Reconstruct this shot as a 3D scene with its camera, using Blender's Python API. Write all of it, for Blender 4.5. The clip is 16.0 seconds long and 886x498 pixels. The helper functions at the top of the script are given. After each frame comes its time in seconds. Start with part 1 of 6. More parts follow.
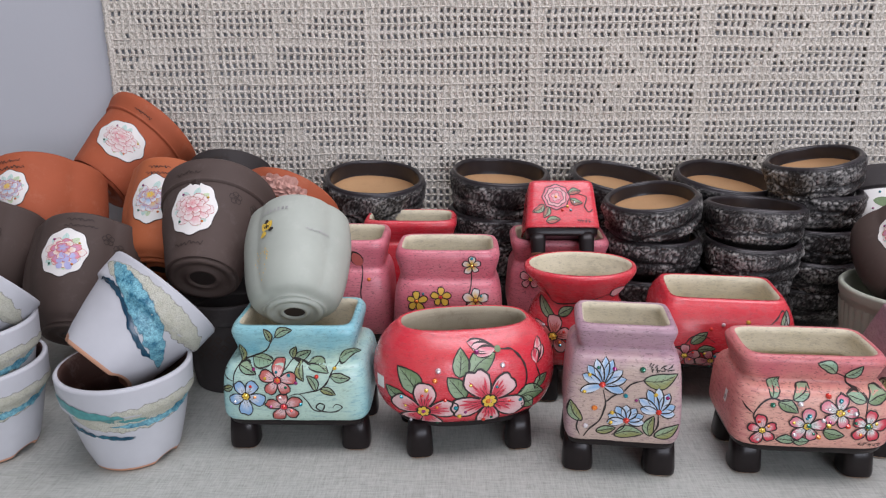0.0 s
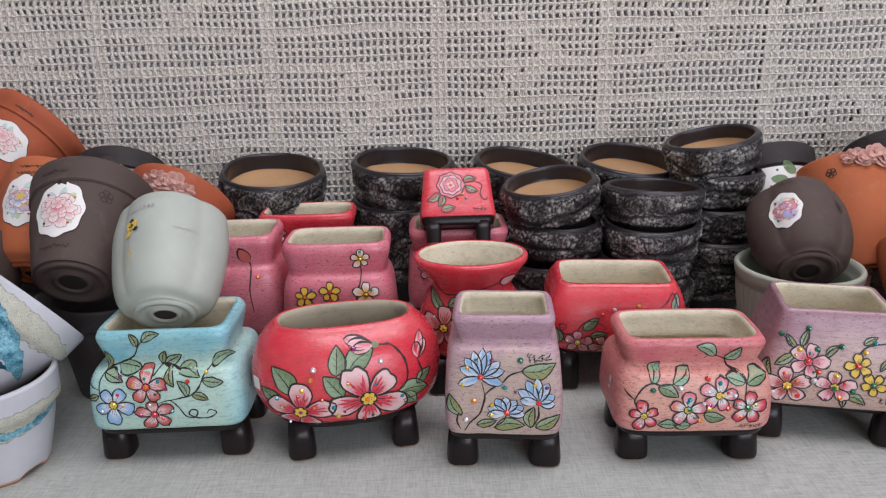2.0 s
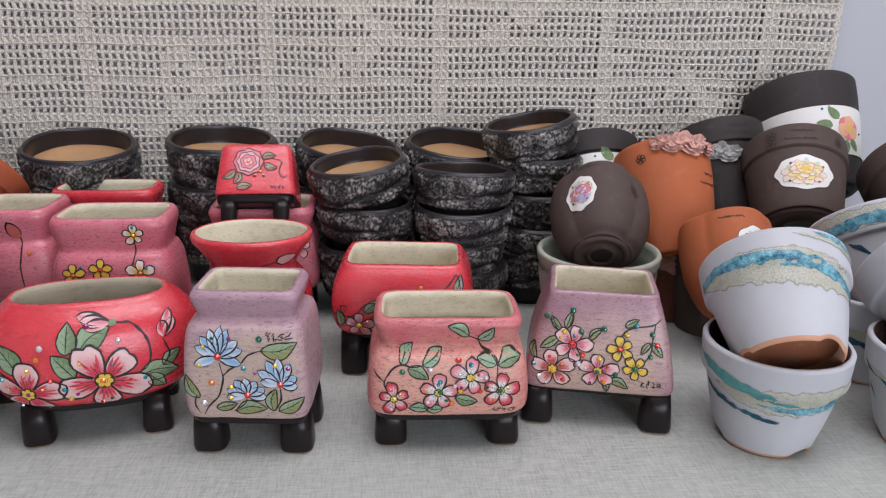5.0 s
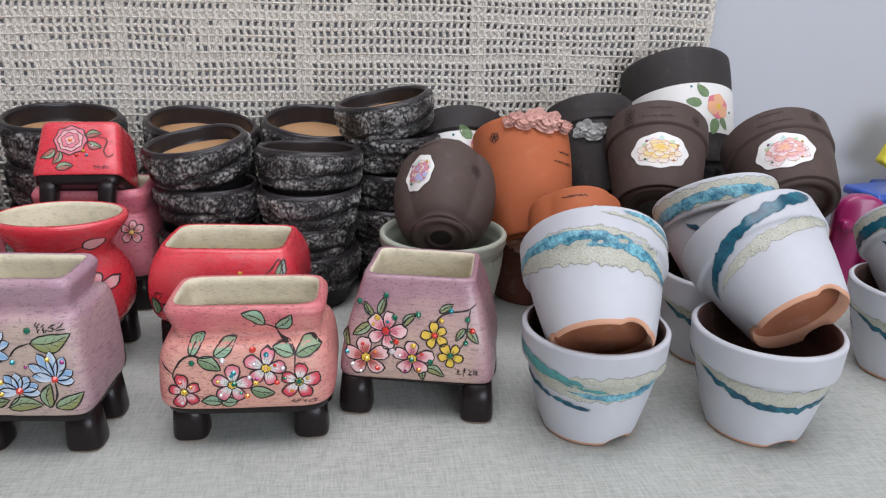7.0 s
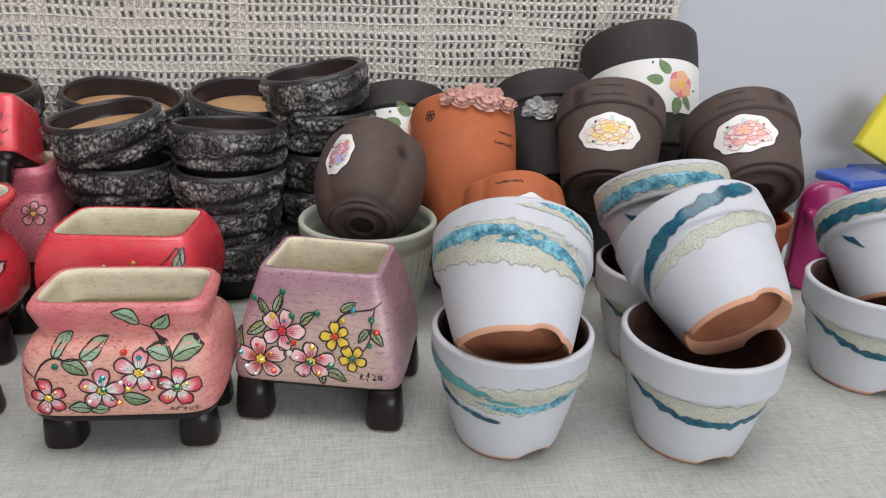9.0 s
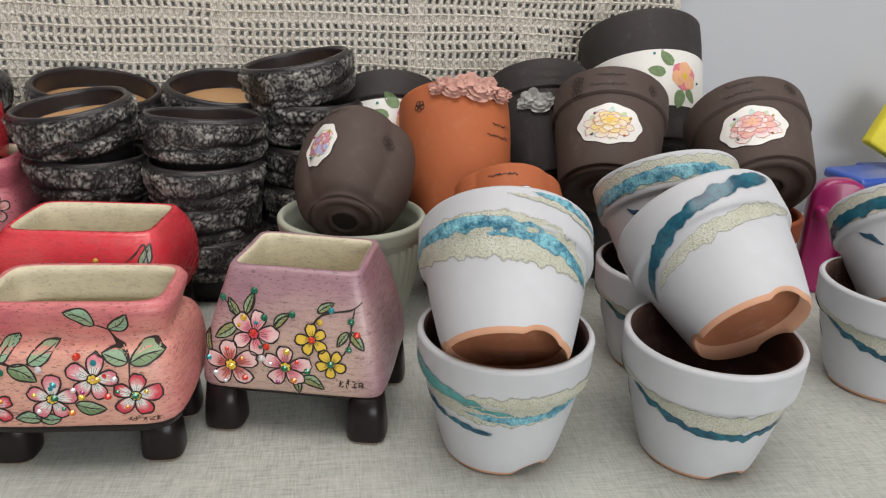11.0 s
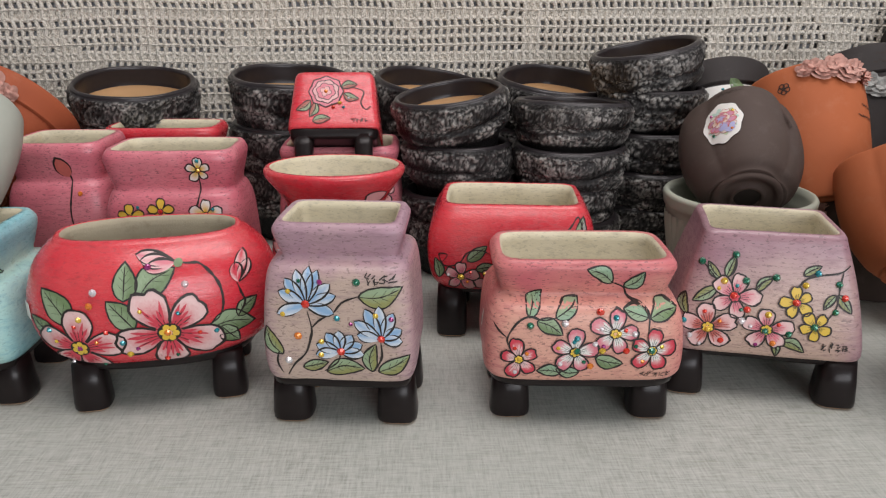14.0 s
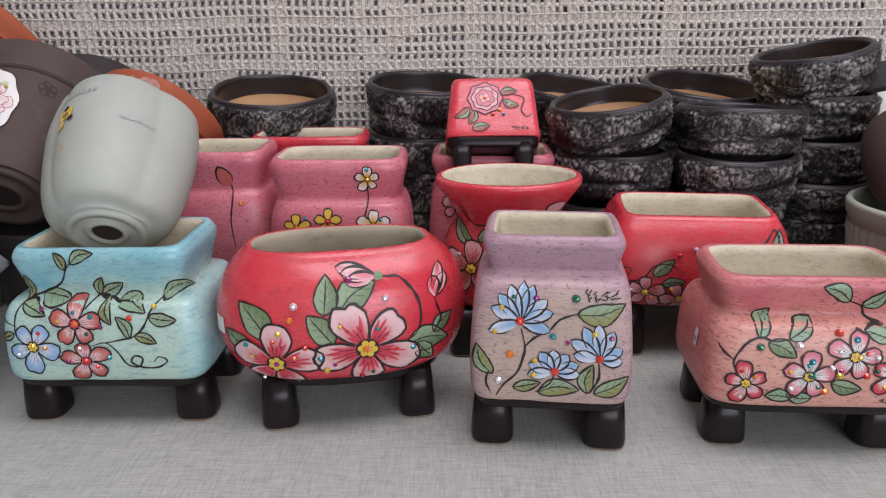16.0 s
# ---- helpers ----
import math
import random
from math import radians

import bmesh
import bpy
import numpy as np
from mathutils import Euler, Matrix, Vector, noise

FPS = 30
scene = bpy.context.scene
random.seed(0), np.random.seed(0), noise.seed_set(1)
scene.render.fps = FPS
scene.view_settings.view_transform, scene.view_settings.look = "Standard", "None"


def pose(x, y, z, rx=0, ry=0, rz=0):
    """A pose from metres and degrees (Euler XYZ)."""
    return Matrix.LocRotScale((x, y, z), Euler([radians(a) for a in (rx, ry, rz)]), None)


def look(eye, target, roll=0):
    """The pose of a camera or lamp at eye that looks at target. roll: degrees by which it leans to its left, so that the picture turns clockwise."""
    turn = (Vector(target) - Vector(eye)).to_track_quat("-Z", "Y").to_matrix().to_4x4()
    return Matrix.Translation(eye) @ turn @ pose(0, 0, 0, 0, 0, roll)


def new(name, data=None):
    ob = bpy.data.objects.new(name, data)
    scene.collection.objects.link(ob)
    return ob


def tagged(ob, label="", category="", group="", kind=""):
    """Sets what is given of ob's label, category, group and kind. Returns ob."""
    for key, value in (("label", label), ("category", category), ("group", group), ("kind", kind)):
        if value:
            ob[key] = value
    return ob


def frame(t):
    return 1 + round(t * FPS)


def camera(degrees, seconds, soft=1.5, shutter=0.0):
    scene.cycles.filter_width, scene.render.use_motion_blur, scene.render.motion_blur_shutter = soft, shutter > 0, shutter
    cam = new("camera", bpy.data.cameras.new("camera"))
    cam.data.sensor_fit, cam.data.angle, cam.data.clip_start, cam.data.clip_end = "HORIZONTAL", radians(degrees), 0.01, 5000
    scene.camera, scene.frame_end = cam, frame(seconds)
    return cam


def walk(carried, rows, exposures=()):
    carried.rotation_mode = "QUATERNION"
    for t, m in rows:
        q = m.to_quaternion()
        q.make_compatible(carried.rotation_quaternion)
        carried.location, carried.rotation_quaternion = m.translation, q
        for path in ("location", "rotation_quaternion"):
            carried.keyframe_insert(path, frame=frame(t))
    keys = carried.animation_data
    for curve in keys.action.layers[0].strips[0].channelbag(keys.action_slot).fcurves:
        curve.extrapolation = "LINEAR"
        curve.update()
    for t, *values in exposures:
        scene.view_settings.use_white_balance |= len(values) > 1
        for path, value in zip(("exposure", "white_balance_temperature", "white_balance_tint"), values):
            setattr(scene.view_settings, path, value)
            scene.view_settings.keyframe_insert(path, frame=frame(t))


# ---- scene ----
cam = camera(62.1, 16.0, soft=1.2)
METRES, EYE, TILT, LEAN, TURN = 0.9, 0.336, -17.5, 0.4, 2.0
ROWS = [
    (0.0, 0.0, 0.0, 0.0, -0.0, 0.0, -0.0),
    (0.5, 0.0154, 0.0013, 0.0001, -0.59, -0.11, 0.42),
    (1.0, 0.0363, 0.0101, 0.0002, -1.33, -0.35, 0.94),
    (1.5, 0.0518, 0.0165, 0.0004, -2.12, -0.58, 1.45),
    (2.0, 0.0745, 0.0206, 0.0003, -2.93, -0.82, 1.99),
    (2.5, 0.0986, 0.023, -0.0017, -3.71, -1.01, 2.42),
    (3.0, 0.123, 0.0256, -0.0046, -4.5, -1.0, 2.43),
    (3.5, 0.1436, 0.0269, -0.0085, -5.19, -0.81, 1.99),
    (4.0, 0.1712, 0.0318, -0.0155, -5.74, -0.81, 1.43),
    (6.5, 0.3266, 0.0381, -0.0306, -9.16, -1.53, 1.36),
    (7.0, 0.3581, 0.0505, -0.0294, -9.84, -2.16, 1.38),
    (7.5, 0.3855, 0.0634, -0.0176, -10.09, -2.77, 1.13),
    (8.0, 0.4026, 0.0677, -0.005, -10.0, -3.43, 0.78),
    (8.5, 0.4238, 0.0796, -0.011, -9.73, -4.25, 0.65),
    (11.0, 0.4498, 0.1356, -0.0299, -9.96, -3.68, 0.58),
    (11.5, 0.4106, 0.1328, -0.0265, -9.93, -3.13, 0.46),
    (12.0, 0.3722, 0.1211, -0.0269, -9.91, -2.66, 0.4),
    (12.5, 0.3295, 0.1, -0.0283, -9.35, -2.21, 0.38),
    (13.0, 0.2727, 0.0913, -0.0347, -8.06, -1.82, 0.57),
    (13.5, 0.2212, 0.1197, -0.0495, -6.03, -1.54, 0.8),
    (14.0, 0.1844, 0.1489, -0.064, -3.85, -1.83, 0.83),
    (14.5, 0.1455, 0.1745, -0.071, -2.41, -2.07, 0.77),
    (15.0, 0.1158, 0.207, -0.0763, -1.36, -2.06, 0.66),
    (15.5, 0.0956, 0.2219, -0.0767, -0.6, -1.82, 0.55),
    (16.0, 0.0826, 0.1784, -0.061, -0.51, -1.05, 0.55),
]
walk(cam, [(t, pose(0, 0, EYE, TILT, LEAN, TURN) @ pose(METRES * x, METRES * y, METRES * z, 90 + pitch, roll, yaw)) for t, x, y, z, yaw, pitch, roll in ROWS],
     [(0.0, 0.06, 6250, 17), (4.0, -0.06, 6300, 17), (7.0, 0.10, 6200, 13), (9.0, 0.10, 6500, 11), (11.0, 0.02, 6900, 9), (12.5, -0.10, 6900, 8), (14.5, -0.04, 6650, 15), (16.0, -0.05, 6400, 20)])
# ---- light ----
world = bpy.data.worlds.new("world")
scene.world = world
world.use_nodes = True
world.node_tree.nodes["Background"].inputs[0].default_value = (0.75, 0.82, 0.95, 1)
world.node_tree.nodes["Background"].inputs[1].default_value = 0.2


def area(name, m, sx, sy, power, colour):
    data = bpy.data.lights.new(name, "AREA")
    data.shape, data.size, data.size_y, data.energy, data.color = "RECTANGLE", sx, sy, power, colour
    ob = new(name, data)
    ob.matrix_world = m
    return ob


area("ceiling_lamp_light", look((0.45, 0.30, 1.73), (0.40, 0.50, 0)), 1.6, 0.8, 21, (1.0, 0.98, 1.0))
area("window_daylight", look((1.2, -2.35, 0.75), (0.2, 0.6, 0.1)), 2.2, 1.3, 53, (0.90, 0.94, 1.0))


# ---- materials ----
def nodes(name):
    m = bpy.data.materials.new(name)
    m.use_nodes = True
    t = m.node_tree
    return m, t, t.nodes["Principled BSDF"]


def coords(t, scale=(1, 1, 1), obj=True):
    c = t.nodes.new("ShaderNodeTexCoord")
    mp = t.nodes.new("ShaderNodeMapping")
    mp.inputs["Scale"].default_value = scale
    t.links.new(c.outputs["Object"], mp.inputs[0])
    return mp.outputs[0]


def tex_obj(t):
    return t.nodes.new("ShaderNodeTexCoord").outputs["Object"]


def tex(t, kind, vec, scale, detail=4.0, rough=0.6):
    n = t.nodes.new("ShaderNodeTex" + kind)
    n.inputs["Scale"].default_value = scale
    if kind == "Noise":
        n.inputs["Detail"].default_value, n.inputs["Roughness"].default_value = detail, rough
    t.links.new(vec, n.inputs["Vector"])
    return n


def ramp(t, fac, stops):
    r = t.nodes.new("ShaderNodeValToRGB")
    e = r.color_ramp.elements
    while len(e) < len(stops):
        e.new(0.5)
    for k, (p, c) in zip(e, stops):
        k.position, k.color = p, (*c, 1) if len(c) == 3 else c
    t.links.new(fac, r.inputs[0])
    return r.outputs[0]


def mix(t, fac, a, b, blend="MIX"):
    m = t.nodes.new("ShaderNodeMix")
    m.data_type, m.blend_type = "RGBA", blend
    for value, sock in ((fac, m.inputs[0]), (a, m.inputs[6]), (b, m.inputs[7])):
        if isinstance(value, (int, float)):
            sock.default_value = value
        elif isinstance(value, tuple):
            sock.default_value = (*value, 1)
        else:
            t.links.new(value, sock)
    return m.outputs[2]


def bump(t, p, height, strength, dist=0.001):
    b = t.nodes.new("ShaderNodeBump")
    b.inputs["Strength"].default_value, b.inputs["Distance"].default_value = strength, dist
    t.links.new(height, b.inputs["Height"])
    t.links.new(b.outputs[0], p.inputs["Normal"])
    return b


def k(c, f):
    return tuple(min(1, v * f) for v in c)


def glaze(name, c, c2, rough=0.35, pits=0.5, streak=5.0, coat=0.0, second=None):
    """Hand-brushed glaze over a pitted body: flat strokes, dark pinholes, uneven gloss."""
    m, t, p = nodes(name)
    v = coords(t, (1, 1, streak))
    big = tex(t, "Noise", coords(t), 22, 3)
    st = tex(t, "Noise", v, 95, 5, 0.7)
    pit = tex(t, "Noise", coords(t, (1, 1, 2.8)), 360, 3, 0.5)
    col = mix(t, ramp(t, big.outputs[0], [(0.35, (0, 0, 0)), (0.68, (1, 1, 1))]), c, c2)
    if second:
        # a second glaze brushed over the lower front panel, its edges uneven
        low, z0, z1, x0, x1 = second
        sep = t.nodes.new("ShaderNodeSeparateXYZ")
        t.links.new(tex_obj(t), sep.inputs[0])
        wob = t.nodes.new("ShaderNodeMath")
        wob.operation, wob.inputs[1].default_value = "MULTIPLY_ADD", 0.05
        t.links.new(big.outputs[0], wob.inputs[0])
        t.links.new(sep.outputs[2], wob.inputs[2])
        side = t.nodes.new("ShaderNodeMath")
        side.operation = "ABSOLUTE"
        t.links.new(sep.outputs[0], side.inputs[0])
        edge = t.nodes.new("ShaderNodeMath")
        edge.operation, edge.inputs[1].default_value = "MULTIPLY_ADD", 0.016
        t.links.new(st.outputs[0], edge.inputs[0])
        t.links.new(side.outputs[0], edge.inputs[2])
        panel = mix(t, 1.0, ramp(t, wob.outputs[0], [(z0 + 0.025, (0.9, 0.9, 0.9)), (z1 + 0.025, (0, 0, 0))]),
                    ramp(t, edge.outputs[0], [(x0 + 0.008, (1, 1, 1)), (x1 + 0.008, (0, 0, 0))]), "MULTIPLY")
        col = mix(t, panel, col, low)
    col = mix(t, ramp(t, st.outputs[0], [(0.50, (0, 0, 0)), (0.74, (0.60, 0.60, 0.60))]), col, k(c2, 0.55))
    hole = ramp(t, pit.outputs[0], [(0.365, (1, 1, 1)), (0.395, (0, 0, 0))])
    if pits:
        sc = t.nodes.new("ShaderNodeMath")
        sc.operation, sc.inputs[1].default_value = "MULTIPLY", pits
        t.links.new(hole, sc.inputs[0])
        col = mix(t, sc.outputs[0], col, k(c, 0.10))
    t.links.new(col, p.inputs["Base Color"])
    t.links.new(ramp(t, st.outputs[0], [(0.3, (rough - 0.08,) * 3), (0.7, (rough + 0.15,) * 3)]), p.inputs["Roughness"])
    p.inputs["Coat Weight"].default_value, p.inputs["Coat Roughness"].default_value = coat, 0.25
    h = mix(t, 0.5, st.outputs[0], pit.outputs[0])
    bump(t, p, h, 0.45, 0.0008)
    return m


PAINT, TONES = {}, {}


def clay(name, c, rough=0.75, grain=0.25, dust=(0.5, 0.45, 0.4), dusty=0.12):
    """Matt fired clay: fine grain, faint throwing rings, pale scuffs."""
    m, t, p = nodes(name)
    PAINT[m.name] = c
    big = tex(t, "Noise", coords(t), 16, 4)
    fine = tex(t, "Noise", coords(t), 900, 3)
    ring = tex(t, "Noise", coords(t, (0.3, 0.3, 5)), 60, 3)
    col = mix(t, big.outputs[0], k(c, 0.78), k(c, 1.2))
    sc = ramp(t, tex(t, "Noise", coords(t), 55, 6, 0.75).outputs[0], [(0.55, (0, 0, 0)), (0.85, (dusty * 3,) * 3)])
    col = mix(t, sc, col, dust)
    t.links.new(col, p.inputs["Base Color"])
    p.inputs["Roughness"].default_value = rough
    p.inputs["Specular IOR Level"].default_value = 0.28
    bump(t, p, mix(t, 0.5, fine.outputs[0], ring.outputs[0]), grain, 0.0005)
    return m


def plain(name, c, rough=0.5, metal=0.0, var=0.12, coat=0.0, spec=0.5):
    m, t, p = nodes(name)
    PAINT[m.name] = c
    n = tex(t, "Noise", coords(t), 160, 4)
    t.links.new(mix(t, n.outputs[0], k(c, 1 - var), k(c, 1 + var)), p.inputs["Base Color"])
    p.inputs["Roughness"].default_value, p.inputs["Metallic"].default_value = rough, metal
    p.inputs["Coat Weight"].default_value, p.inputs["Specular IOR Level"].default_value = coat, spec
    return m


def two_tone(a, b):
    """Brushed paint that runs from colour a to colour b along each petal or across each leaf."""
    if (a, b) not in TONES:
        m, t, p = nodes("brushed_" + a.name + "_to_" + b.name)
        at = t.nodes.new("ShaderNodeAttribute")
        at.attribute_name = "fade"
        n = tex(t, "Noise", coords(t), 420, 4, 0.7)
        f = mix(t, 0.34, at.outputs["Color"], n.outputs[0])
        t.links.new(mix(t, ramp(t, f, [(0.30, (0, 0, 0)), (0.66, (1, 1, 1))]), PAINT[a.name], PAINT[b.name]), p.inputs["Base Color"])
        p.inputs["Roughness"].default_value = 0.42
        bump(t, p, n.outputs[0], 0.3, 0.0004)
        TONES[(a, b)] = m
    return TONES[(a, b)]


def gemstone(name, c):
    m, t, p = nodes(name)
    p.inputs["Base Color"].default_value = (*c, 1)
    p.inputs["Roughness"].default_value, p.inputs["Metallic"].default_value = 0.08, 0.35
    p.inputs["Coat Weight"].default_value = 1.0
    return m


TEAL = glaze("teal_glaze", (0.33, 0.60, 0.60), (0.19, 0.48, 0.56), 0.30, 0.25, 3.5, 0.3, ((0.48, 0.64, 0.52), 0.078, 0.092, 0.040, 0.062))
RED = glaze("red_glaze", (0.66, 0.030, 0.050), (0.70, 0.075, 0.085), 0.24, 0.2, 3.0, 0.45)
MAUVE = glaze("mauve_glaze", (0.45, 0.29, 0.325), (0.40, 0.235, 0.30), 0.40, 0.42, 5.0, 0.1, ((0.53, 0.405, 0.325), 0.088, 0.104, 0.030, 0.046))
PINK = glaze("salmon_pink_glaze", (0.64, 0.225, 0.205), (0.58, 0.135, 0.16), 0.40, 0.5, 5.0, 0.1, ((0.68, 0.37, 0.28), 0.066, 0.088, 0.042, 0.060))
ROSE = glaze("rose_pink_glaze", (0.68, 0.225, 0.26), (0.62, 0.14, 0.19), 0.34, 0.5, 5.0, 0.25)
DUSTY = glaze("dusty_mauve_glaze", (0.375, 0.225, 0.25), (0.32, 0.165, 0.205), 0.34, 0.42, 5.0, 0.25, ((0.54, 0.38, 0.30), 0.060, 0.096, 0.034, 0.055))
CREAM = glaze("cream_inside", (0.64, 0.575, 0.41), (0.68, 0.61, 0.455), 0.7, 0.22, 2.5, 0.0)
BLACKCLAY = plain("black_brown_glaze", (0.0125, 0.0085, 0.0085), 0.30, 0, 0.3, 0.0, 0.28)
BARECLAY = clay("bare_foot_clay", (0.50, 0.31, 0.20), 0.85)
TERRA = clay("terracotta", (0.40, 0.098, 0.042), 0.7, 0.25, (0.6, 0.3, 0.2), 0.1)
TERRA2 = clay("orange_terracotta", (0.47, 0.13, 0.05), 0.7, 0.25, (0.6, 0.3, 0.2), 0.08)
BROWN = clay("dark_brown_clay", (0.082, 0.057, 0.048), 0.66, 0.3, (0.3, 0.27, 0.25), 0.06)
CHAR = clay("charcoal_clay", (0.040, 0.034, 0.033), 0.66, 0.3, (0.3, 0.28, 0.27), 0.06)
REDBROWN = clay("red_brown_clay", (0.16, 0.055, 0.035), 0.65, 0.3)
SAGE = clay("pale_sage_clay", (0.42, 0.45, 0.39), 0.55, 0.2, (0.6, 0.62, 0.56), 0.12)
SAGEBOWL = clay("sage_stoneware", (0.42, 0.44, 0.36), 0.5, 0.2, (0.6, 0.62, 0.56), 0.1)
GREYPOT = clay("grey_stoneware", (0.2, 0.2, 0.19), 0.6)
WHITE = clay("white_matt_glaze", (0.535, 0.54, 0.565), 0.5, 0.15, (0.5, 0.49, 0.48), 0.05)
PEACH = clay("peach_bare_clay", (0.62, 0.33, 0.21), 0.8)
UNDER = clay("red_clay_underside", (0.33, 0.12, 0.06), 0.8)
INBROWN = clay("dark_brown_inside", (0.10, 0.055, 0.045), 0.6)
TAN = clay("tan_bare_clay", (0.48, 0.29, 0.145), 0.85, 0.5, (0.3, 0.18, 0.1), 0.15)
DARKIN = plain("dark_glazed_inside", (0.024, 0.020, 0.022), 0.32, 0, 0.3, 0.1, 0.35)


def crackle_mat(name, c, c2, scale=420, rough=0.55, spots=90, relief=0.5):
    m, t, p = nodes(name)
    vo = tex(t, "Voronoi", coords(t), scale)
    n = tex(t, "Noise", coords(t), spots, 5, 0.7)
    col = mix(t, ramp(t, n.outputs[0], [(0.36, (0, 0, 0)), (0.64, (1, 1, 1))]), c, c2)
    col = mix(t, ramp(t, vo.outputs["Distance"], [(0.45, (0, 0, 0)), (0.9, (0.5, 0.5, 0.5))]), col, k(c, 0.5))
    t.links.new(col, p.inputs["Base Color"])
    p.inputs["Roughness"].default_value = rough
    at = t.nodes.new("ShaderNodeAttribute")
    at.attribute_name = "fade"
    blot = tex(t, "Noise", coords(t), 260, 5, 0.7)
    t.links.new(ramp(t, mix(t, 0.5, at.outputs["Color"], blot.outputs[0]), [(0.33, (0, 0, 0)), (0.50, (1, 1, 1))]), p.inputs["Alpha"])
    b = bump(t, p, mix(t, 0.5, n.outputs[0], vo.outputs["Distance"]), relief, 0.0009)
    b.invert = True
    return m


B_CREAM = crackle_mat("cream_crackle_glaze", (0.47, 0.465, 0.365), (0.56, 0.555, 0.475), 950, 0.6, 140, 0.9)
B_TURQ = crackle_mat("turquoise_crystal_glaze", (0.010, 0.125, 0.21), (0.26, 0.58, 0.66), 700, 0.32, 150)
B_TEAL = crackle_mat("deep_teal_glaze", (0.006, 0.055, 0.10), (0.014, 0.14, 0.19), 300, 0.25, 60, 0.12)
B_GREEN = crackle_mat("sea_green_glaze", (0.05, 0.24, 0.24), (0.10, 0.33, 0.32), 200, 0.28, 60, 0.12)
B_NAVY = crackle_mat("navy_glaze", (0.012, 0.045, 0.085), (0.02, 0.08, 0.13), 200, 0.22, 60, 0.12)


def lava():
    m, t, p = nodes("black_bubbled_glaze")
    a = t.nodes.new("ShaderNodeAttribute")
    a.attribute_name = "crest"
    n = tex(t, "Noise", coords(t), 700, 4, 0.7)
    big = tex(t, "Noise", coords(t), 34, 4, 0.7)
    f = t.nodes.new("ShaderNodeMath")
    f.operation = "MULTIPLY"
    t.links.new(a.outputs["Fac"], f.inputs[0])
    t.links.new(ramp(t, big.outputs[0], [(0.34, (0.48, 0.48, 0.48)), (0.70, (1, 1, 1))]), f.inputs[1])
    # greyer glaze on the crests, with their highlights also painted into this colour
    col = ramp(t, f.outputs[0], [(0.12, (0.006, 0.0055, 0.0055)), (0.34, (0.060, 0.057, 0.055)), (0.78, (0.44, 0.42, 0.39))])
    t.links.new(mix(t, ramp(t, n.outputs[0], [(0.4, (0, 0, 0)), (0.7, (0.7, 0.7, 0.7))]), col, (0.02, 0.018, 0.018)), p.inputs["Base Color"])
    p.inputs["Roughness"].default_value, p.inputs["Specular IOR Level"].default_value = 0.30, 0.34
    bump(t, p, n.outputs[0], 0.7, 0.0009)
    return m


LAVA = lava()
INK = plain("black_line_paint", (0.020, 0.014, 0.012), 0.5, 0, 0.4)
LEAF = plain("green_leaf_paint", (0.16, 0.24, 0.11), 0.4, 0, 0.5)
LEAF2 = plain("olive_leaf_paint", (0.27, 0.28, 0.10), 0.4, 0, 0.5)
LEAFWASH = plain("washed_green_paint", (0.52, 0.62, 0.40), 0.45, 0, 0.2)
LEAFPALE = plain("celadon_leaf_paint", (0.29, 0.39, 0.24), 0.42, 0, 0.4)
LEAF3 = plain("pale_leaf_paint", (0.26, 0.40, 0.27), 0.4, 0, 0.4)
PETALPINK = plain("pale_pink_paint", (0.74, 0.40, 0.40), 0.35, 0, 0.2)
PETALBLUSH = plain("blush_white_paint", (0.79, 0.53, 0.52), 0.35, 0, 0.15)
PETALRED = plain("carmine_paint", (0.62, 0.05, 0.08), 0.35, 0, 0.25)
PETALROSE = plain("rose_paint", (0.70, 0.20, 0.25), 0.35, 0, 0.25)
PETALBLUE = plain("sky_blue_paint", (0.26, 0.44, 0.66), 0.35, 0, 0.3)
PETALPALE = plain("pale_blue_white_paint", (0.62, 0.68, 0.75), 0.35, 0, 0.2)
PETALWHITE = plain("white_paint", (0.78, 0.76, 0.72), 0.4, 0, 0.1)
PETALYEL = plain("yellow_paint", (0.75, 0.50, 0.06), 0.35, 0, 0.2)
PETALCREAM = plain("pale_yellow_paint", (0.82, 0.70, 0.34), 0.4, 0, 0.12)
PETALBRICK = plain("brick_red_paint", (0.50, 0.12, 0.10), 0.35, 0, 0.3)
PETALLILAC = plain("lilac_paint", (0.42, 0.42, 0.66), 0.35, 0, 0.25)
PETALPEACH = plain("peach_paint", (0.78, 0.42, 0.24), 0.35, 0, 0.2)
PAPER = plain("decal_white", (0.78, 0.76, 0.72), 0.45, 0, 0.05)
AQUA = plain("aqua_wash_paint", (0.50, 0.66, 0.60), 0.4, 0, 0.15)
ENGRAVED = plain("engraved_dark_line", (0.030, 0.017, 0.012), 0.7)
SILVERED = clay("grey_washed_relief", (0.42, 0.42, 0.40), 0.5, 0.5, (0.1, 0.1, 0.1), 0.4)
PINKED = clay("pink_washed_relief", (0.62, 0.34, 0.28), 0.5, 0.5, (0.75, 0.55, 0.5), 0.4)
GEMS = [gemstone("gem_" + n, c) for n, c in (("red", (0.75, 0.05, 0.03)), ("teal", (0.02, 0.28, 0.33)), ("amber", (0.75, 0.50, 0.06)),
                                            ("clear", (0.75, 0.72, 0.74)), ("plum", (0.32, 0.03, 0.18)), ("green", (0.01, 0.16, 0.09)), ("orange", (0.85, 0.25, 0.04)))]
G_RED, G_TEAL, G_AMBER, G_CLEAR, G_PLUM, G_GREEN, G_ORANGE = GEMS


